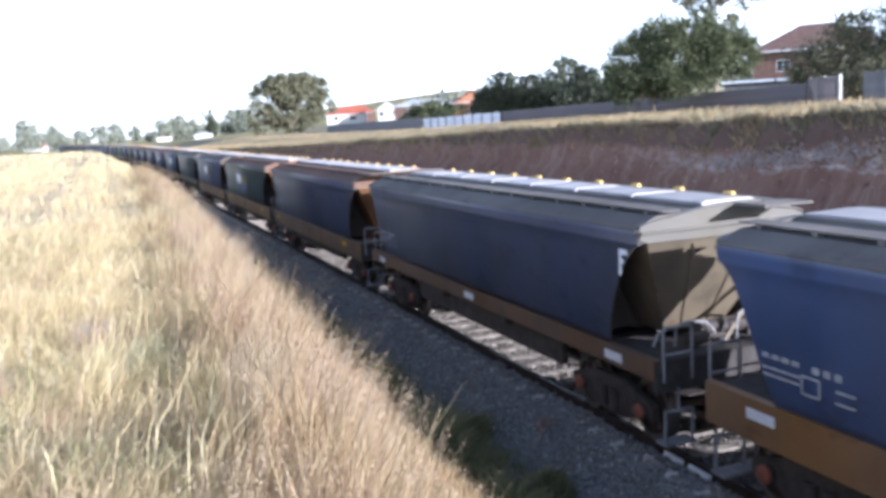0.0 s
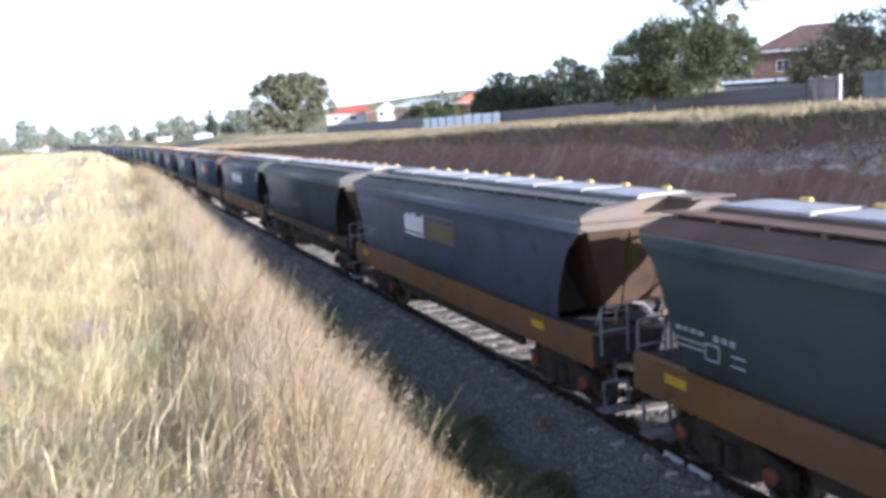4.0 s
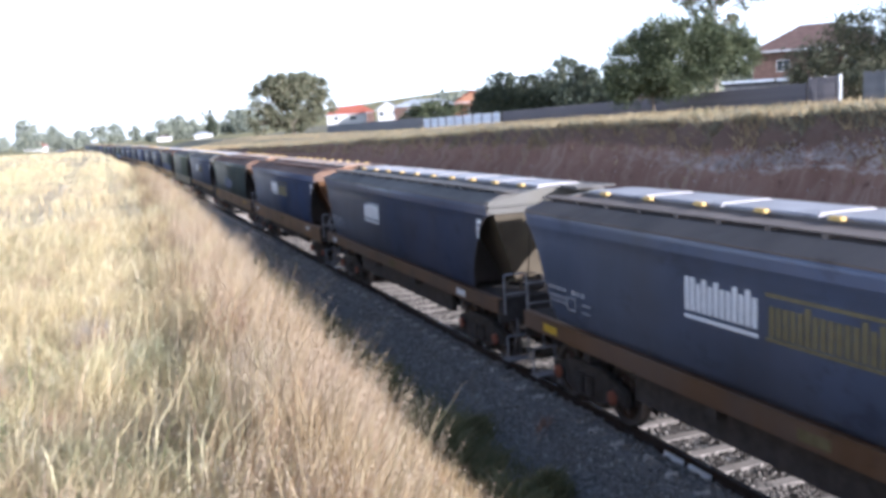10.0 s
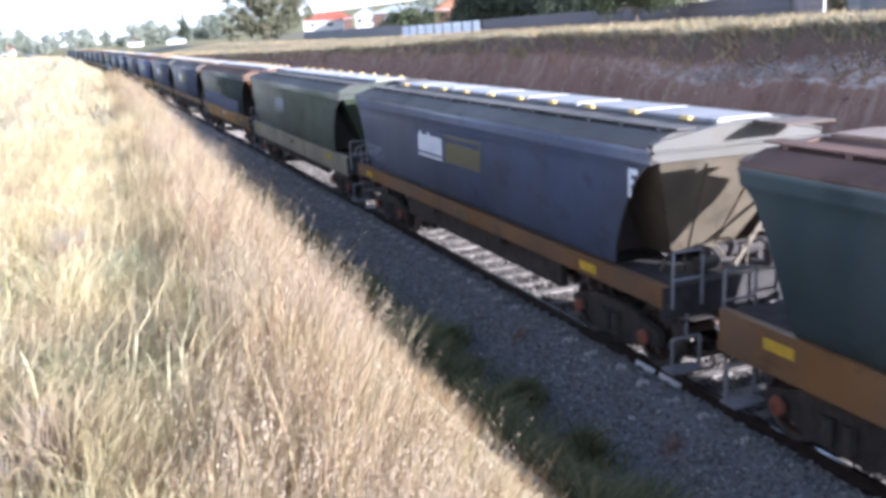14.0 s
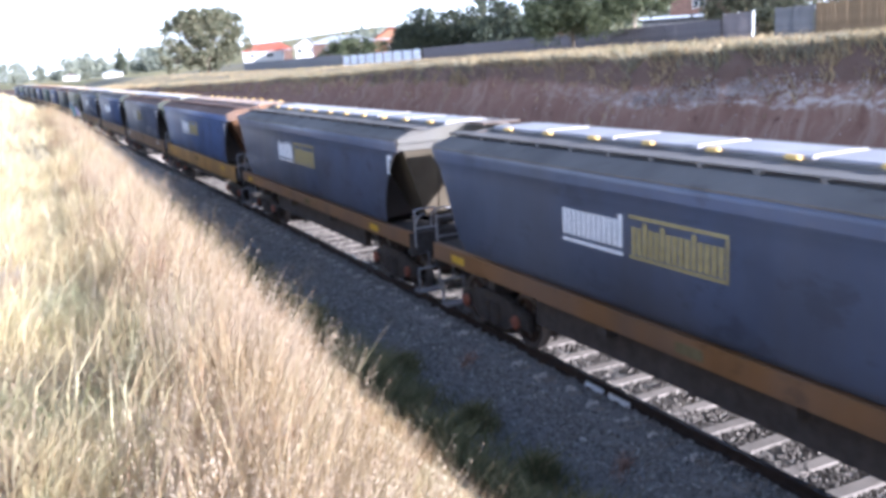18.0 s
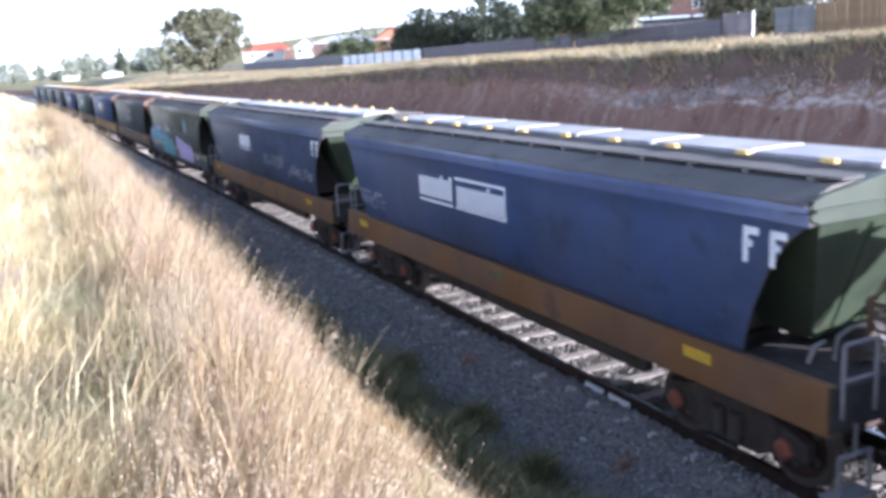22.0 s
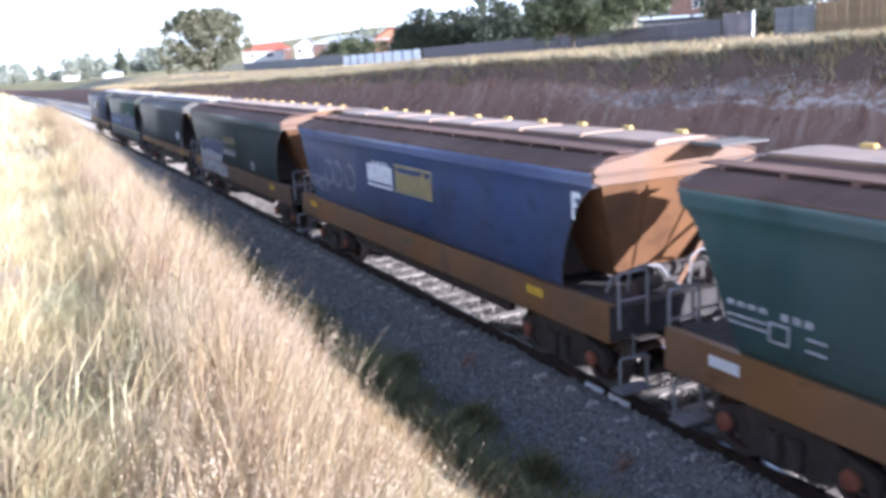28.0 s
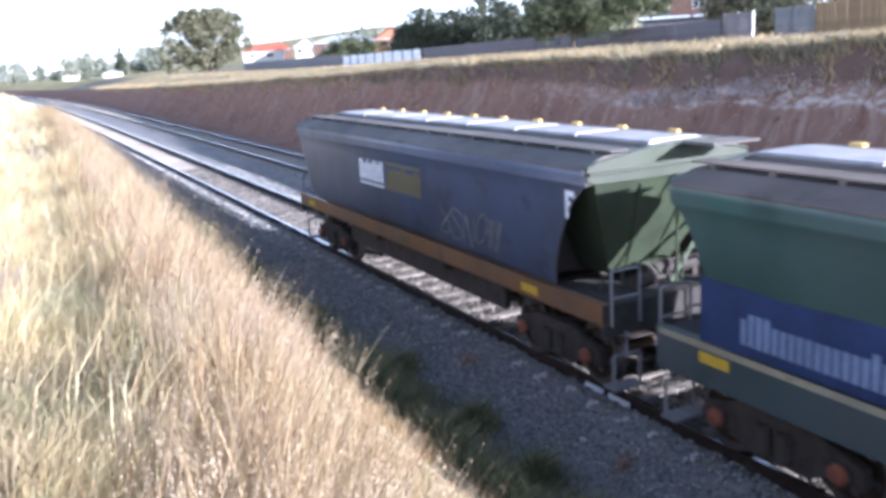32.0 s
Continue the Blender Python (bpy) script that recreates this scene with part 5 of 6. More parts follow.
    if "slogan" in extra:
        part("sprayed_patch", sheet(-4.3, 0.2, 1.47, 2.15, 21, 18, 0.09, 1.4185), M["overspray"], w, "dark green overspray")
        # a fan of slanted feathers, tallest towards the front
        for j in range(11):
            yt = 5.75 - 0.53 * j
            zt = 2.14 + 0.03 * j if j < 5 else 2.26 - 0.085 * (j - 4)
            lean = 0.34 + 0.04 * math.sin(2.3 * j)
            x = 1.4205 + 0.0006 * (j % 2)
            edge = [(yt + lean * (1 - i / 6) + 0.10 * math.sin(math.pi * i / 6), 1.5 + (zt - 1.5) * i / 6) for i in range(7)]
            rings = []
            for i, (y, z) in enumerate(edge):
                half = 0.26 * (1 - (i / 6) ** 3) + 0.02
                rings.append([(-x, y + half, z), (-x, y - half, z), (-x - 0.003, y - half, z), (-x - 0.003, y + half, z)])
            part("sprayed_feather", Shape().loft(rings), M["feather"], w, "lilac-blue sprayed feather")
            part("spray_outline", blob([(y - 0.26 * (1 - (i / 6) ** 3), z) for i, (y, z) in enumerate(edge)], 1.4255, 0.045), M["black"], w)
        part("sprayed_patch", cloud(0.0, 5.6, 1.45, 1.68, 1.86, 9, 1.4265, 0.10, 5), M["cyan"], w, "cyan spray-painted letters")
        part("sprayed_patch", cloud(0.0, 3.1, 0.97, 1.42, 1.46, 5, 1.3945, 0.05, 7), M["cyan"], w, "cyan spray-painted letters")
        part("sprayed_patch", cloud(-4.1, -0.6, 1.45, 1.62, 1.95, 6, 1.4265, 0.12, 8), M["lilac"], w, "lilac spray-painted letters")
        part("sprayed_patch", cloud(-4.1, -0.9, 1.0, 1.43, 1.46, 6, 1.3945, 0.05, 9), M["lilac"], w, "lilac spray-painted letters")
        rng = random.Random(6)
        for j in range(9):
            yy = 0.45 + 0.58 * j + rng.uniform(-0.1, 0.1)
            if yy < 3.0:
                part("spray_outline", blob([(yy + 0.05 * math.sin(2.0 * i + j), 1.0 + 0.1 * i) for i in range(5)], 1.3985, 0.07), M["deep_cyan"], w)
            part("spray_outline", blob([(yy + 0.16 * math.sin(1.9 * i + j), 1.48 + 0.06 * i) for i in range(5)], 1.4305, 0.05), M["deep_cyan" if j % 3 else "white_spray"], w)
        for j in range(6):
            yy = -3.8 + 0.55 * j
            part("spray_outline", blob([(yy + 0.14 * math.sin(1.7 * i + j), 1.5 + 0.07 * i) for i in range(5)], 1.4305, 0.04), M["black" if j % 2 else "white_spray"], w)
        for words_on, y_at, z_at, size in (("The Grain", 4.75, 2.03, 0.40), ("of Choice...", 2.3, 2.02, 0.42)):
            tx = bpy.data.curves.new("slogan", "FONT")
            tx.body, tx.size, tx.extrude = words_on, size, 0.002
            tmp = bpy.data.objects.new("slogan", tx)
            me = bpy.data.meshes.new_from_object(tmp)
            bpy.data.objects.remove(tmp)
            put("slogan", me, M["white"], w, Matrix.Translation((-1.4325, y_at, z_at)) @ Matrix(((0, 0, -1, 0), (-1, 0, 0, 0), (0, 1, 0, 0), (0, 0, 0, 1))), "white lettering")
        part("trade_mark", bars([(y + d, y + d + 0.05, 2.08, 2.52) for y in (-5.15, -4.75, -4.35, -3.95) for d in (0, 0.16)] + [(-5.8, -5.5, 2.54, 2.72)], 1.417), M["grey_mark"], w)
        part("sprayed_patch", sheet(-3.2, -2.65, 2.2, 2.66, 31, 5, 0.05, 1.4225), M["emblem"], w, "faded blue emblem")
        part("stripe", plate(-1, -6.55, 6.55, 1.28, 1.44, 1.384), PAINT["cream"], w, "tan stripe")
    WAGONS[k] = w
    return w


for k in range(-2, 29):
    build_wagon(k)

# ------------------------------------------------------------------ trees
M["bark"] = plain("bark", (0.16, 0.12, 0.09), 0.9, vary=0.35, scale=3, bumpy=0.6)
M["pale_bark"] = plain("pale_bark", (0.36, 0.29, 0.22), 0.85, vary=0.35, scale=2, bumpy=0.4)
M["gum_leaf"] = islands("gum_leaves", [(0.0, (0.10, 0.10, 0.065)), (0.6, (0.18, 0.18, 0.11)), (1.0, (0.28, 0.25, 0.155))], 0.6, 0.2)
M["dark_leaf"] = islands("dark_leaves", [(0.0, (0.05, 0.06, 0.045)), (0.7, (0.095, 0.108, 0.07)), (1.0, (0.16, 0.16, 0.095))], 0.6, 0.15)
M["bush_leaf"] = islands("bush_leaves", [(0.0, (0.06, 0.075, 0.04)), (0.6, (0.12, 0.135, 0.07)), (1.0, (0.20, 0.205, 0.11))], 0.55, 0.2)
# paler than the near leaves: distance haze is mixed into this colour
M["hazed_leaf"] = islands("hazed_leaves", [(0.0, (0.19, 0.205, 0.175)), (0.6, (0.27, 0.285, 0.22)), (1.0, (0.36, 0.36, 0.26))], 0.8, 0.1)


def leaf_cloud(rng, blobs, n, size, clumps=40, spread=0.16, droop=0.3):
    """Leaves gathered in clumps over a set of rounded masses (x, y, z, rx, ry, rz)."""
    blobs = np.asarray(blobs, float)
    wgt = blobs[:, 3] * blobs[:, 4] + blobs[:, 5] * blobs[:, 3]
    nc = clumps * len(blobs)
    pick = rng.choice(len(blobs), nc, p=wgt / wgt.sum())
    d = rng.normal(0, 1, (nc, 3))
    d /= np.linalg.norm(d, axis=1)[:, None]
    rad = rng.uniform(0.55, 1.08, nc) ** 0.6
    cc = blobs[pick, :3] + d * rad[:, None] * blobs[pick, 3:6]
    cs = blobs[pick, 3:6].mean(1) * spread * rng.uniform(0.6, 1.7, nc)
    which = rng.integers(0, nc, n)
    p = cc[which] + rng.normal(0, 1, (n, 3)) * cs[which][:, None]
    a = rng.normal(0, 1, (n, 3))
    a[:, 2] -= droop
    a /= np.linalg.norm(a, axis=1)[:, None]
    b = np.cross(a, rng.normal(0, 1, (n, 3)))
    b /= np.linalg.norm(b, axis=1)[:, None] + 1e-9
    s = size * rng.uniform(0.6, 1.5, n)[:, None]
    v = np.stack([p - a * s, p + b * s * 0.45, p + a * s, p - b * s * 0.45], 1).reshape(-1, 3)
    k = np.arange(n)[:, None] * 4
    f = np.concatenate([k + [0, 1, 2], k + [0, 2, 3]], 1).reshape(-1, 3)
    return v, f


def tree(name, x, y, blobs, n, size, leaf, bark, label, trunk_r=0.25, trunk_top=None, seed=0, clumps=40, spread=0.16, category="tree", group=""):
    """Trunk, limbs to every mass of the crown, and a leafy crown; blobs are given from the foot."""
    rng = np.random.default_rng(seed + 100)
    z0 = float(ground_z(x, y)) - 0.05
    t = thing(name, pose(x, y, z0))
    tagged(t, label, category, group)
    top = trunk_top or blobs[0][2]
    s = Shape()
    sides = 9
    rings, n_r = [], 6
    for k in range(n_r + 1):
        h = top * k / n_r
        r = trunk_r * (1.25 if k == 0 else 1 - 0.6 * k / n_r)
        ox, oy = 0.12 * math.sin(h * 1.1 + seed), 0.12 * math.cos(h * 0.9 + seed) - 0.12
        rings.append([(ox + r * math.cos(a), oy + r * math.sin(a), h) for a in [2 * math.pi * j / sides for j in range(sides)]])
    s.loft(rings)
    for bx, by, bz, rx, ry, rz in blobs:
        h0 = min(top * 0.9, max(top * 0.35, bz - rz * 1.2))
        s.rod((0, 0, h0), (bx * 0.6, by * 0.6, (h0 + bz) / 2 + 0.2), trunk_r * 0.42, 7, trunk_r * 0.28)
        s.rod((bx * 0.6, by * 0.6, (h0 + bz) / 2 + 0.2), (bx, by, bz + rz * 0.4), trunk_r * 0.28, 6, trunk_r * 0.08)
        for j in range(3):
            q = rng.normal(0, 0.6, 3)
            s.rod((bx * 0.7, by * 0.7, (h0 + 2 * bz) / 3), (bx + q[0] * rx, by + q[1] * ry, bz + q[2] * rz), trunk_r * 0.14, 5, trunk_r * 0.04)
    part("trunk", s, bark, t)
    v, f = leaf_cloud(rng, blobs, n, size, clumps, spread)
    ob = mesh_from_arrays("crown", v, f, leaf, kind="")
    ob.parent = t
    return t


tree("gum_tree", 41.6, 204, [(0, 0, 10, 5.0, 4, 3.8), (-5.6, 0, 8.8, 4.0, 3.5, 3.8), (5.2, 1, 9.8, 4.2, 3.5, 3.6), (-2.8, -1, 11.8, 3.6, 3, 2.0), (2.6, 0, 11.8, 3.6, 3, 2.0), (7.6, 0, 6.6, 2.8, 2.6, 2.6), (-7.2, 0, 4.4, 2.8, 2.4, 3.0), (0, 1, 5.2, 4, 3, 2.4), (4, 1, 4.6, 3, 3, 2.2), (-8.6, 0, 2.6, 2.2, 2.2, 2.2), (0.5, -2, 2.8, 3.4, 2.4, 2.2), (-4, 0, 3.4, 2.6, 2.4, 2.0)],
     21000, 0.32, M["gum_leaf"], M["pale_bark"], "broad grey-green gum tree with pale limbs", 0.5, 8.5, 1, 26, 0.15)
tree("round_tree", 33.6, 49.4, [(1.5, -1.0, 3.5, 2.5, 2.2, 2.2), (-0.9, 0.7, 3.1, 1.7, 1.8, 2.1), (3.4, -2.4, 3.9, 1.9, 1.8, 1.5), (0.4, -0.3, 4.7, 1.5, 1.5, 1.3), (2.4, -1.7, 4.8, 1.6, 1.5, 1.2), (4.5, -3.2, 3.5, 1.2, 1.3, 1.1), (-1.3, 1.0, 2.2, 1.2, 1.2, 1.2), (0.8, -0.5, 2.2, 1.6, 1.5, 1.1)],
     64000, 0.09, M["bush_leaf"], M["bark"], "dense round dark-green tree before the fence", 0.12, 3.4, 2, 60, 0.15)
for sx, sy, hh, ww, sd in ((53.6, 119.4, 5.2, 2.2, 3), (55.2, 119, 7.6, 3.0, 4), (59.2, 117.2, 7.0, 3.2, 5), (63.4, 115.6, 9.2, 3.4, 6), (62.2, 107.2, 7.2, 3.0, 7), (66.0, 106.4, 5.6, 2.6, 8)):
    tree("yard_tree", sx, sy, [(0, 0, hh * 0.62, ww, ww, hh * 0.32), (-ww * 0.5, 0.4, hh * 0.42, ww * 0.8, ww * 0.8, hh * 0.28), (ww * 0.5, -0.3, hh * 0.45, ww * 0.8, ww * 0.8, hh * 0.28), (0.2, 0, hh * 0.84, ww * 0.55, ww * 0.55, hh * 0.15)],
         4200, 0.24, M["dark_leaf"], M["bark"], "dark leafy tree in a back yard", 0.2, hh * 0.6, sd, 30, 0.17, group="yard trees")
tree("tall_gum_tree", 71.4, 91.0, [(-2.8, 2.2, 13.6, 1.5, 1.5, 1.1), (0.2, 0, 14.6, 1.9, 1.9, 1.6), (3.0, -2.4, 13.2, 1.5, 1.5, 1.3), (-1.2, 1, 12.2, 1.2, 1.2, 0.8), (2.0, -1.4, 11.3, 1.2, 1.2, 0.9), (1.6, -1, 16.6, 1.6, 1.6, 1.2), (-2.6, 2, 16, 1.4, 1.4, 1.1)],
     2600, 0.26, M["gum_leaf"], M["pale_bark"], "tall thin gum tree with sparse leaves", 0.3, 14, 9, 16, 0.2)
tree("garden_tree", 49.6, 49.6, [(0, 0, 3.4, 2.0, 2.0, 1.5), (-1.6, 1.4, 2.6, 1.4, 1.4, 1.3), (1.6, -1.4, 3.0, 1.6, 1.6, 1.5), (0.5, -0.4, 5.2, 1.5, 1.5, 1.0), (1.9, -1.8, 5.6, 1.5, 1.5, 1.0), (-0.4, 0.3, 1.3, 2.0, 2.0, 1.0), (3.0, -2.8, 4.2, 1.8, 1.8, 1.6)],
     11000, 0.14, M["gum_leaf"], M["bark"], "loose grey-green garden tree by the house", 0.16, 4.4, 10, 30, 0.2)
tree("garden_tree", 53.6, 44.2, [(0, 0, 3.6, 2.2, 2.2, 1.9), (-1.4, 1.4, 5.2, 1.6, 1.6, 1.3), (1.5, -1.6, 4.6, 1.8, 1.8, 1.4), (0.3, 0, 6.6, 1.3, 1.3, 0.9), (0, 0, 1.6, 2.0, 2.0, 1.2)],
     9000, 0.14, M["gum_leaf"], M["bark"], "loose grey-green garden tree by the house", 0.16, 4.8, 11, 30, 0.2)
tree("shrub", 39.6, 37.2, [(0, 0, 1.2, 0.9, 1.2, 1.0), (-0.4, 1.0, 0.9, 0.8, 0.8, 0.8), (0.6, -0.8, 1.6, 0.7, 0.7, 0.8)], 2200, 0.12, M["gum_leaf"], M["bark"], "straggly olive shrub in a gap of the fence", 0.06, 1.0, 12, 26, 0.2, "shrub")
tree("shrub", 46.2, 122.5, [(0, 0, 2.2, 2.6, 2.6, 1.6), (-2.4, 2.0, 1.8, 2.0, 2.0, 1.3), (2.4, -2, 2.0, 2.0, 2.0, 1.4)], 3600, 0.24, M["bush_leaf"], M["bark"], "broad green shrub behind the pale fence", 0.15, 1.8, 13, 34, 0.18, "shrub")
tree("pine_tree", 52.7, 462, [(0, 0, 9.5, 1.6, 1.6, 3.2), (0, 0, 5.8, 2.6, 2.6, 3.0), (0, 0, 13.2, 0.8, 0.8, 2.0), (0, 0, 3.0, 2.8, 2.8, 1.8)], 2600, 0.5, M["dark_leaf"], M["bark"], "dark upright pine in the distance", 0.3, 12, 14, 30, 0.14)


def far_woods():
    rng = np.random.default_rng(77)
    blobs = []
    for k in range(64):
        az = radians(rng.uniform(-10, 9.2))
        dist = rng.uniform(470, 800)
        x, y = dist * math.sin(az), dist * math.cos(az)
        z = float(ground_z(x, y))
        h = (5.5 + 12 * rng.uniform(0, 1) ** 1.7) * (0.85 if az > radians(3) else 1.0)
        w = rng.uniform(0.25, 0.5) * h
        blobs += [(x, y, z + h * 0.55, w, w, h * 0.45), (x + w * 0.6, y, z + h * 0.38, w * 0.7, w, h * 0.36), (x - w * 0.5, y, z + h * 0.42, w * 0.7, w, h * 0.4)]
    for k in range(60):
        az = radians(rng.uniform(20, 42))
        dist = rng.uniform(260, 420)
        x, y = dist * math.sin(az), dist * math.cos(az)
        z = float(ground_z(x, y))
        h, w = rng.uniform(4, 8), rng.uniform(3, 6)
        blobs += [(x, y, z + h * 0.55, w, w, h * 0.45)]
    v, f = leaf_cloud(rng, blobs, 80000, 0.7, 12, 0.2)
    mesh_from_arrays("far_woods", v, f, M["hazed_leaf"], label="belt of grey-green trees in the distance, haze mixed into their colour", category="trees")


far_woods()

# ------------------------------------------------------------------ houses, sheds and fences
M["brick"] = plain("brown_brick", (0.16, 0.10, 0.08), 0.9, vary=0.3, scale=2.5, bumpy=0.4)
M["orange_brick"] = plain("orange_brick", (0.40, 0.20, 0.12), 0.9, vary=0.25, scale=2.5, bumpy=0.4)
M["red_tile"] = plain("red_roof_tiles", (0.36, 0.11, 0.07), 0.8, vary=0.3, scale=1.6, bumpy=0.5)
M["brown_tile"] = plain("brown_roof_tiles", (0.15, 0.095, 0.08), 0.8, vary=0.3, scale=1.6, bumpy=0.5)
M["render_white"] = plain("white_render", (0.62, 0.60, 0.58), 0.8, vary=0.12, scale=1.5)
M["grey_sheet"] = plain("grey_sheet_roof", (0.42, 0.43, 0.44), 0.5, vary=0.2, scale=2)
M["white_sheet"] = plain("white_sheet_roof", (0.72, 0.74, 0.75), 0.5, vary=0.1, scale=2)
M["glass"] = plain("window_glass", (0.03, 0.035, 0.04), 0.08, 0.0, vary=0.2, scale=2, bumpy=0.0)
M["frame_white"] = plain("white_frame", (0.70, 0.70, 0.70), 0.6, vary=0.1)
M["paling"] = plain("weathered_palings", (0.175, 0.155, 0.16), 0.9, vary=0.35, scale=3, bumpy=0.5)
M["pale_panel"] = plain("pale_sheet_fence", (0.74, 0.75, 0.80), 0.55, vary=0.15, scale=2)
M["tan_panel"] = plain("tan_timber_fence", (0.27, 0.18, 0.10), 0.85, vary=0.3, scale=2.5, bumpy=0.4)
M["grey_panel"] = plain("grey_fence", (0.17, 0.165, 0.17), 0.8, vary=0.3, scale=2.5)


def house(name, x, y, rz, wid, dep, wall_h, roof_h, wall, tiles, label, windows=(), hip=True, over=0.5, z=None):
    """A house on the plan wid by dep: walls, tiled roof with eaves, gutter, windows let into the front."""
    z0 = (float(ground_z(x, y)) if z is None else z) - 0.1
    h = thing(name, pose(x, y, z0, 0, 0, rz))
    tagged(h, label, "house")
    s = Shape()
    a, b = wid / 2, dep / 2
    xs = sorted({-a, a, *[q for w in windows for q in (w[0], w[1])]})
    zs = sorted({0.0, wall_h, *[q for w in windows for q in (w[2], w[3])]})
    for i in range(len(xs) - 1):
        for j in range(len(zs) - 1):
            cx, cz = (xs[i] + xs[i + 1]) / 2, (zs[j] + zs[j + 1]) / 2
            if not any(w[0] < cx < w[1] and w[2] < cz < w[3] for w in windows):
                s.box(xs[i], xs[i + 1], -b, -b + 0.25, zs[j], zs[j + 1])
    s.box(-a, -a + 0.25, -b + 0.25, b, 0, wall_h).box(a - 0.25, a, -b + 0.25, b, 0, wall_h).box(-a + 0.25, a - 0.25, b - 0.25, b, 0, wall_h)
    if not hip:
        for yy in (-b, b - 0.2):
            s.loft([[(-a, yy, wall_h), (a, yy, wall_h), (0, yy, wall_h + roof_h * a / (a + over))], [(-a, yy + 0.2, wall_h), (a, yy + 0.2, wall_h), (0, yy + 0.2, wall_h + roof_h * a / (a + over))]])
    part("wall", s, wall, h)
    r = Shape()
    A, B = a + over, b + over
    if hip:
        if A >= B:
            e1, e2 = (-A + B, 0, wall_h + roof_h), (A - B, 0, wall_h + roof_h)
        else:
            e1, e2 = (0, -B + A, wall_h + roof_h), (0, B - A, wall_h + roof_h)
        c = [(-A, -B, wall_h), (A, -B, wall_h), (A, B, wall_h), (-A, B, wall_h)]
        if A >= B:
            faces = [(c[0], c[1], e2, e1), (c[1], c[2], e2), (c[2], c[3], e1, e2), (c[3], c[0], e1)]
        else:
            faces = [(c[0], c[1], e1), (c[1], c[2], e2, e1), (c[2], c[3], e2), (c[3], c[0], e1, e2)]
        for f in faces:
            r.face(f)
        r.box(-A, A, -B, B, wall_h - 0.14, wall_h - 0.002)
    else:
        for sx in (-1, 1):
            r.loft([[(sx * A, -B, wall_h - 0.1), (0, -B, wall_h + roof_h), (0, -B, wall_h + roof_h + 0.14), (sx * A, -B, wall_h + 0.04)],
                    [(sx * A, B, wall_h - 0.1), (0, B, wall_h + roof_h), (0, B, wall_h + roof_h + 0.14), (sx * A, B, wall_h + 0.04)]])
    part("roof", r, tiles, h)
    g = Shape().box(-A - 0.1, A + 0.1, -B - 0.1, -B - 0.003, wall_h - 0.12, wall_h + 0.02)
    part("gutter", g, M["frame_white"], h)
    for x0, x1, z1, z2 in windows:
        wn = part("window", Shape().box(x0, x1, -b + 0.02, -b + 0.06, z1, z1 + 0.06).box(x0, x1, -b + 0.02, -b + 0.06, z2 - 0.06, z2).box(x0, x0 + 0.06, -b + 0.02, -b + 0.06, z1 + 0.06, z2 - 0.06)
                  .box(x1 - 0.06, x1, -b + 0.02, -b + 0.06, z1 + 0.06, z2 - 0.06).box((x0 + x1) / 2 - 0.03, (x0 + x1) / 2 + 0.03, -b + 0.02, -b + 0.06, z1 + 0.06, z2 - 0.06), M["frame_white"], h)
        part("pane", Shape().box(x0 + 0.03, x1 - 0.03, -b + 0.08, -b + 0.10, z1 + 0.03, z2 - 0.03), M["glass"], wn)
    return h


house("brick_house", 69.4, 72.4, -42, 12.0, 9.0, 5.7, 2.7, M["brick"], M["brown_tile"], "two-storey brown brick house with a tiled roof",
      [(-3.8, -2.6, 3.6, 4.8), (-0.6, 0.8, 3.5, 4.9), (2.4, 3.6, 3.6, 4.8)])
house("gable_house", 68.5, 161, -24, 6.4, 9, 3.4, 2.1, M["orange_brick"], M["red_tile"], "orange brick house with a steep gable", [(-0.7, 0.7, 1.2, 2.4)], hip=False, over=0.3)
house("red_roof_house", 72.5, 272, -14, 12, 8, 3.0, 2.6, M["render_white"], M["red_tile"], "distant house with a red tiled roof", [(-4, -2.5, 1.2, 2.4), (1, 3, 1.2, 2.4)])
house("red_roof_house", 78.5, 281, -14, 11, 8, 3.4, 2.6, M["brick"], M["red_tile"], "distant house with a red tiled roof", [(-3.4, -2, 1.2, 2.4), (1.5, 3, 1.2, 2.4)])
house("white_house", 82.4, 259, -18, 6.5, 9, 3.6, 2.4, M["render_white"], M["grey_sheet"], "distant pale house with a grey sheet roof", [(-2.8, -1.4, 1.4, 2.8), (1, 2.4, 1.4, 2.8)], hip=False)
house("brick_house", 66.0, 98.5, -30, 7, 7, 3.0, 1.4, M["brick"], M["brown_tile"], "low brown brick house behind trees", [(-2.4, -1.2, 1.0, 2.2)])
house("long_house", 66.5, 183, -20, 13, 8, 2.9, 1.5, M["brick"], M["grey_sheet"], "long low house with a grey sheet roof", [(-4, -2.8, 1.0, 2.2), (2, 3.4, 1.0, 2.2)])
house("far_house", 44, 420, -5, 8, 7, 2.4, 1.2, M["render_white"], M["grey_sheet"], "small pale house far off among trees")
house("far_house", 30, 470, -5, 7, 7, 2.4, 1.2, M["render_white"], M["brown_tile"], "small brown-roofed house far off among trees")
house("far_house", -33, 520, 5, 12, 8, 4, 3, M["render_white"], M["red_tile"], "small red-roofed house far off beyond the field")


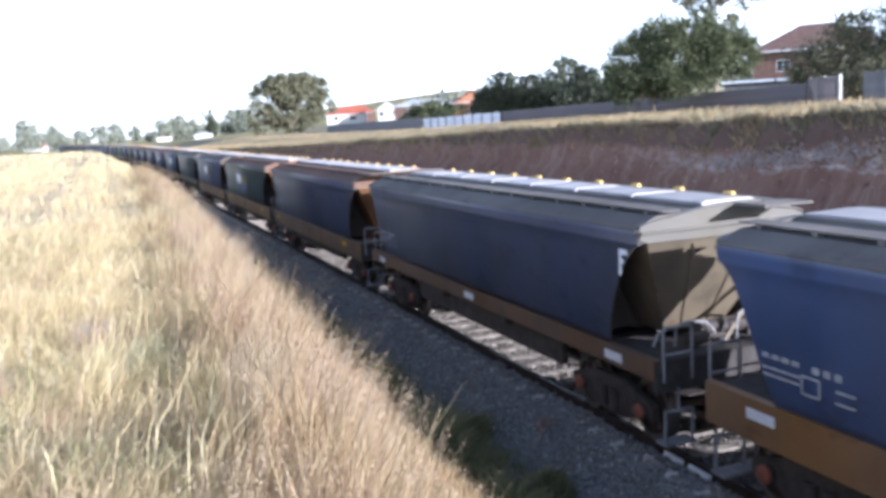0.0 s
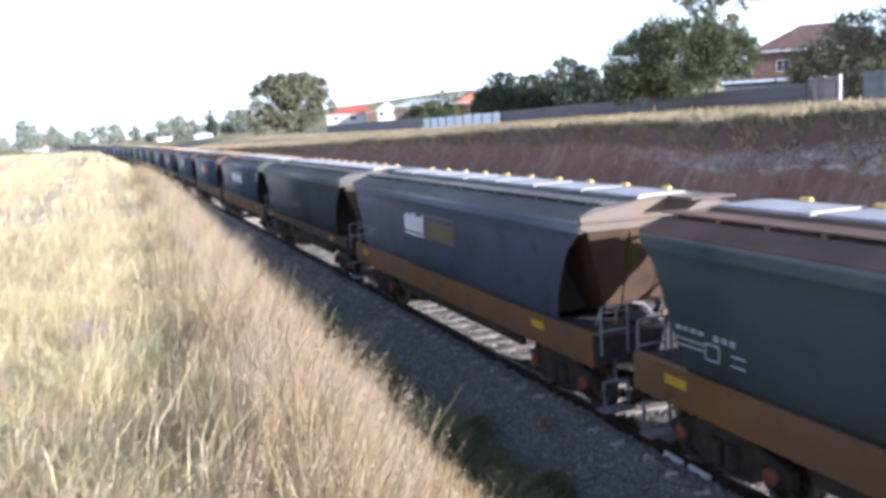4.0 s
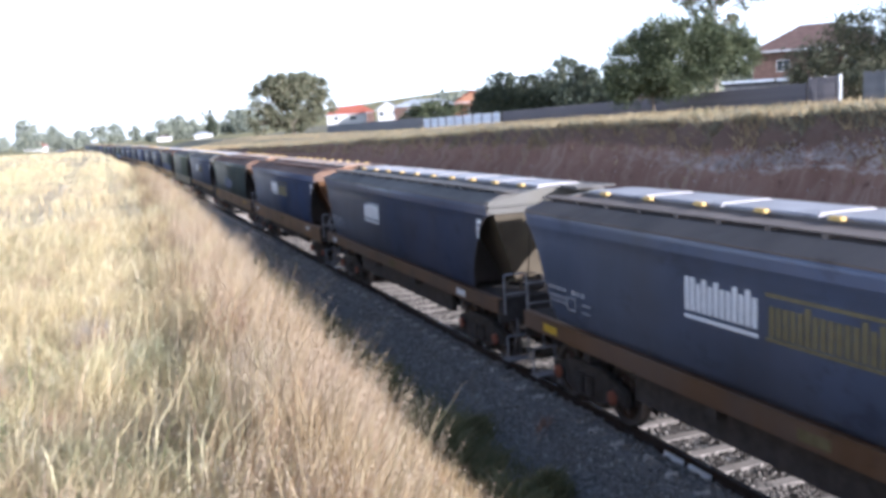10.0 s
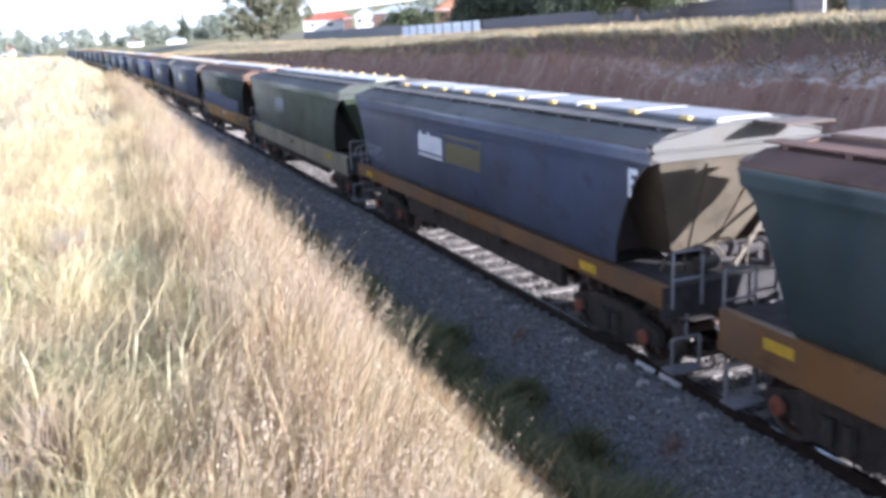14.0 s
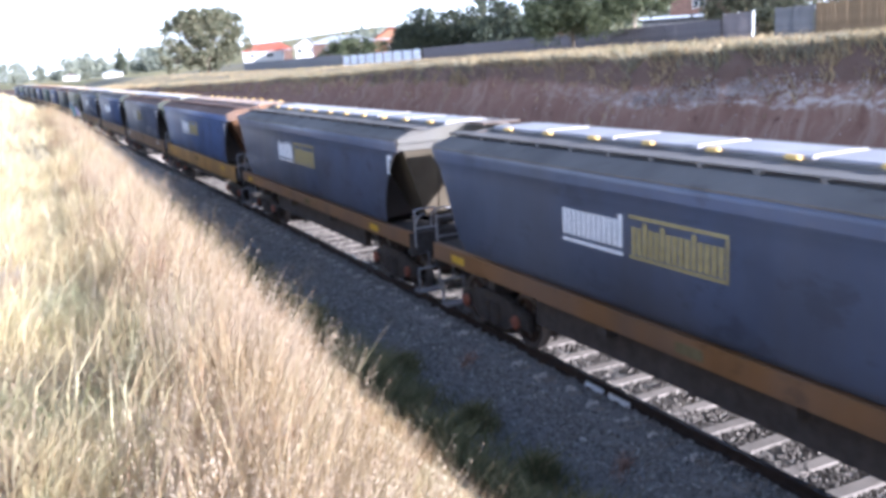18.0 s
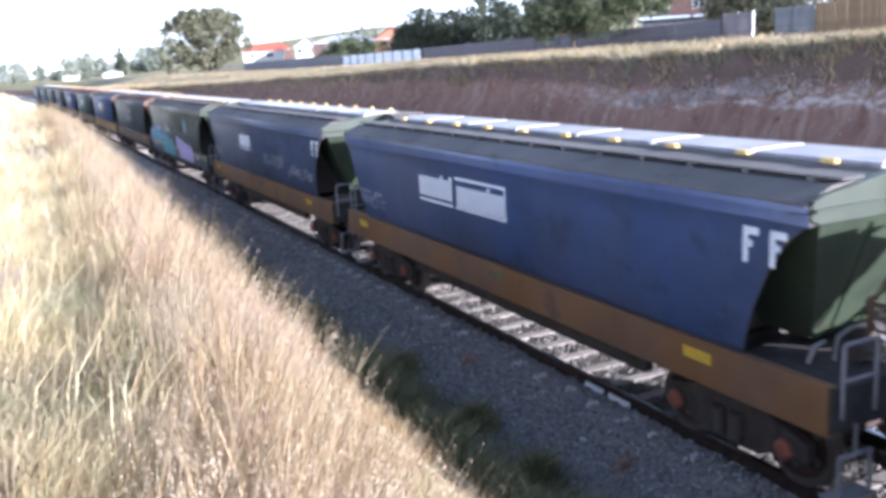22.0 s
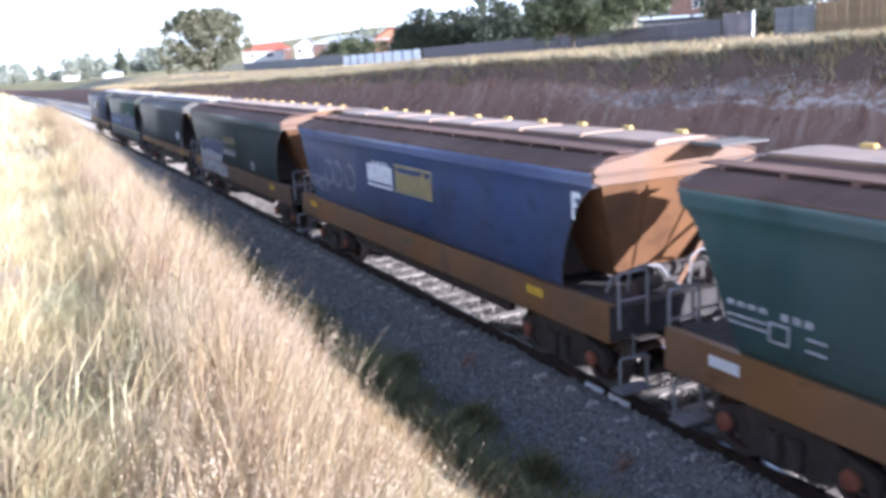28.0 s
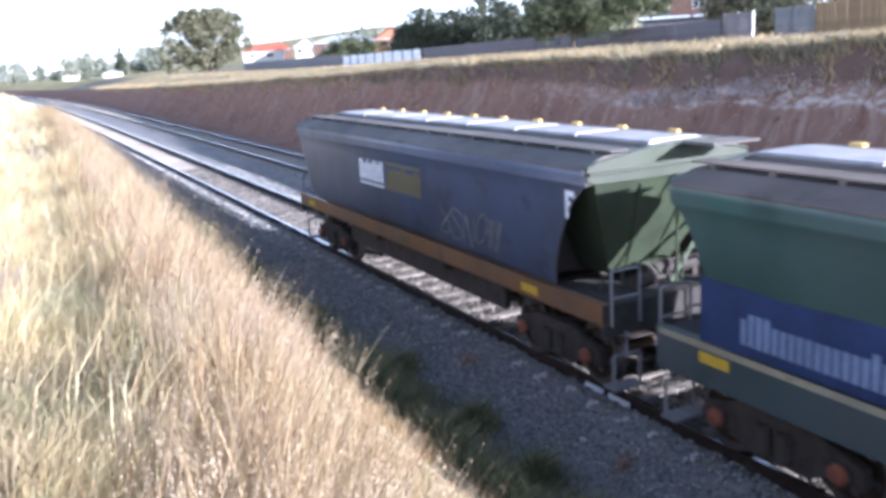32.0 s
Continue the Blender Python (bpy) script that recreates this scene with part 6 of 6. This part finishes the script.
def shed(x, y, rz):
    z0 = float(ground_z(x, y)) + 0.1
    h = tagged(thing("garden_shed", pose(x, y, z0, 0, 0, rz)), "grey garden shed with a white sheet roof", "shed")
    s = Shape()
    s.box(-2.5, 2.5, -1.6, -1.5, 0, 1.95).box(-2.5, 2.5, 1.5, 1.6, 0, 2.15).box(-2.5, -2.4, -1.5, 1.5, 0, 1.95).box(2.4, 2.5, -1.5, 1.5, 0, 1.95)
    part("wall", s, M["grey_panel"], h)
    r = Shape()
    for k in range(26):
        a = -2.75 + k * 0.212
        r.loft([[(a, -1.85, 1.96), (a + 0.05, -1.85, 2.0), (a + 0.16, -1.85, 2.0), (a + 0.21, -1.85, 1.96)], [(a, 1.85, 2.22), (a + 0.05, 1.85, 2.26), (a + 0.16, 1.85, 2.26), (a + 0.21, 1.85, 2.22)]])
    part("roof", r, M["white_sheet"], h)


shed(50.2, 58.8, -40)


def fence(x0, y0, x1, y1, h, mat, label, board=0.14, gap=0.012, post=2.4, seed=1, post_mat=None, fronted=False):
    """A run of fence: posts and rails as parts, its boards joined."""
    d = Vector((x1 - x0, y1 - y0))
    n = d.length
    rz = math.degrees(math.atan2(d.y, d.x))
    z0 = min(float(ground_z(x0, y0)), float(ground_z(x1, y1)))
    z1 = float(ground_z(x1, y1)) - float(ground_z(x0, y0))
    f = tagged(thing("fence", pose(x0, y0, float(ground_z(x0, y0)) - 0.05, 0, 0, rz)), label, "fence")
    rng = random.Random(seed)
    me = Shape().box(0, board - gap, -0.012, 0.008, 0, h).mesh("paling")
    for j in range(int(n / board)):
        a = j * board
        put("paling", me, mat, f, pose(a, rng.uniform(-0.006, 0.003), z1 * a / n + rng.uniform(-0.05, 0.02), 0, rng.uniform(-0.5, 0.5), 0))
    k = 0.0
    while k <= n:
        zz = z1 * k / n
        ya = -0.115 if fronted else 0.07
        part("post", Shape().box(k - 0.06, k + 0.06, ya, ya + 0.10, zz - 0.1, zz + h + 0.02), post_mat or mat, f)
        k += post
    for q in (0.3, h - 0.3):
        part("rail", Shape().loft([[(0, 0.012, q), (0, 0.065, q), (0, 0.065, q + 0.07), (0, 0.012, q + 0.07)], [(n, 0.012, q + z1), (n, 0.065, q + z1), (n, 0.065, q + z1 + 0.07), (n, 0.012, q + z1 + 0.07)]]), post_mat or mat, f)


fence(37.4, 80.5, 37.2, 39.6, 1.3, M["paling"], "weathered grey timber paling fence along the back yards", seed=2)
fence(36.8, 102, 37.4, 81, 1.3, M["pale_panel"], "pale blue-white sheet fence with dark posts", 0.22, 0.02, 2.4, 3, M["paling"], True)
fence(36.5, 150, 36.8, 102.5, 1.5, M["grey_panel"], "grey timber fence along the railway land", 0.2, 0.02, 2.6, 4)
fence(36.2, 34.6, 36.1, 32.0, 1.55, M["grey_panel"], "grey slatted fence panel", 0.13, 0.02, 1.3, 5)
fence(36.1, 31.9, 35.4, 20.0, 1.6, M["tan_panel"], "tan timber fence along the railway land", 0.12, 0.01, 2.4, 6)
fence(37.2, 39.4, 36.6, 36.6, 1.55, M["paling"], "grey fence panel with pale posts", 0.15, 0.03, 1.4, 7, M["frame_white"])

# loose rocks on the face of the cutting
def build_rocks():
    rng = np.random.default_rng(21)
    base = np.array([(1, 0, 0), (-1, 0, 0), (0, 1, 0), (0, -1, 0), (0, 0, 1), (0, 0, -1)], float)
    tri = np.array([(0, 2, 4), (2, 1, 4), (1, 3, 4), (3, 0, 4), (2, 0, 5), (1, 2, 5), (3, 1, 5), (0, 3, 5)])
    n = 1700
    y = 8 + 95 * rng.uniform(0, 1, n) ** 1.3
    u = rng.uniform(17.0, 19.7, n)
    seam = rng.uniform(0, 1, n) < 0.6
    y = np.where(seam, rng.normal(20.5, 2.6, n), y)
    u = np.where(seam, 19.22 + rng.normal(0, 0.11, n) - 0.03 * (y - 20), u)
    r = rng.uniform(0.015, 0.055, n)
    x = u + bend(y)
    c = np.stack([x - 0.10, y, ground_z(x, y)], -1)
    jit = base[None] * rng.uniform(0.6, 1.3, (n, 6, 3))
    a = rng.uniform(0, 6.28, n)
    ca, sa = np.cos(a)[:, None], np.sin(a)[:, None]
    jit = np.stack([jit[..., 0] * ca - jit[..., 1] * sa, jit[..., 0] * sa + jit[..., 1] * ca, jit[..., 2] * 0.8], -1)
    v = (c[:, None] + jit * r[:, None, None]).reshape(-1, 3)
    f = (np.arange(n)[:, None, None] * 6 + tri[None]).reshape(-1, 3)
    mesh_from_arrays("bank_rocks", v, f, M["rock"], label="pale rocks and clods in the face of the cutting", category="rocks")


build_rocks()
build_sleepers()


# ------------------------------------------------------------------ the train's run
def run(t):
    """Metres run by the train at t seconds."""
    return 1.89527514e-05 * t ** 4 - 1.91630731e-03 * t ** 3 + 1.25525449e-01 * t ** 2 + 9.85641921 * t - 10.0722284


def motions():
    for k, w in WAGONS.items():
        rows = []
        for i in range(33):
            y = k * PITCH - run(i) + HALF_TOP
            rows.append((float(i), pose(XC + float(bend(y)), y, 0, 0, 0, -math.degrees(heading(max(0.0, y))))))
        walk(w, rows)
    for ya, sets in WHEELSETS.items():
        rows = [(i / 30, pose(0, ya, 0.455, math.degrees(run(i / 30) / 0.455), 0, 0)) for i in range(961)]
        walk(sets[0], rows)
        keys = sets[0].animation_data
        for ws in sets[1:]:
            ws.rotation_mode = "QUATERNION"
            ad = ws.animation_data_create()
            ad.action = keys.action
            ad.action_slot = keys.action_slot


motions()
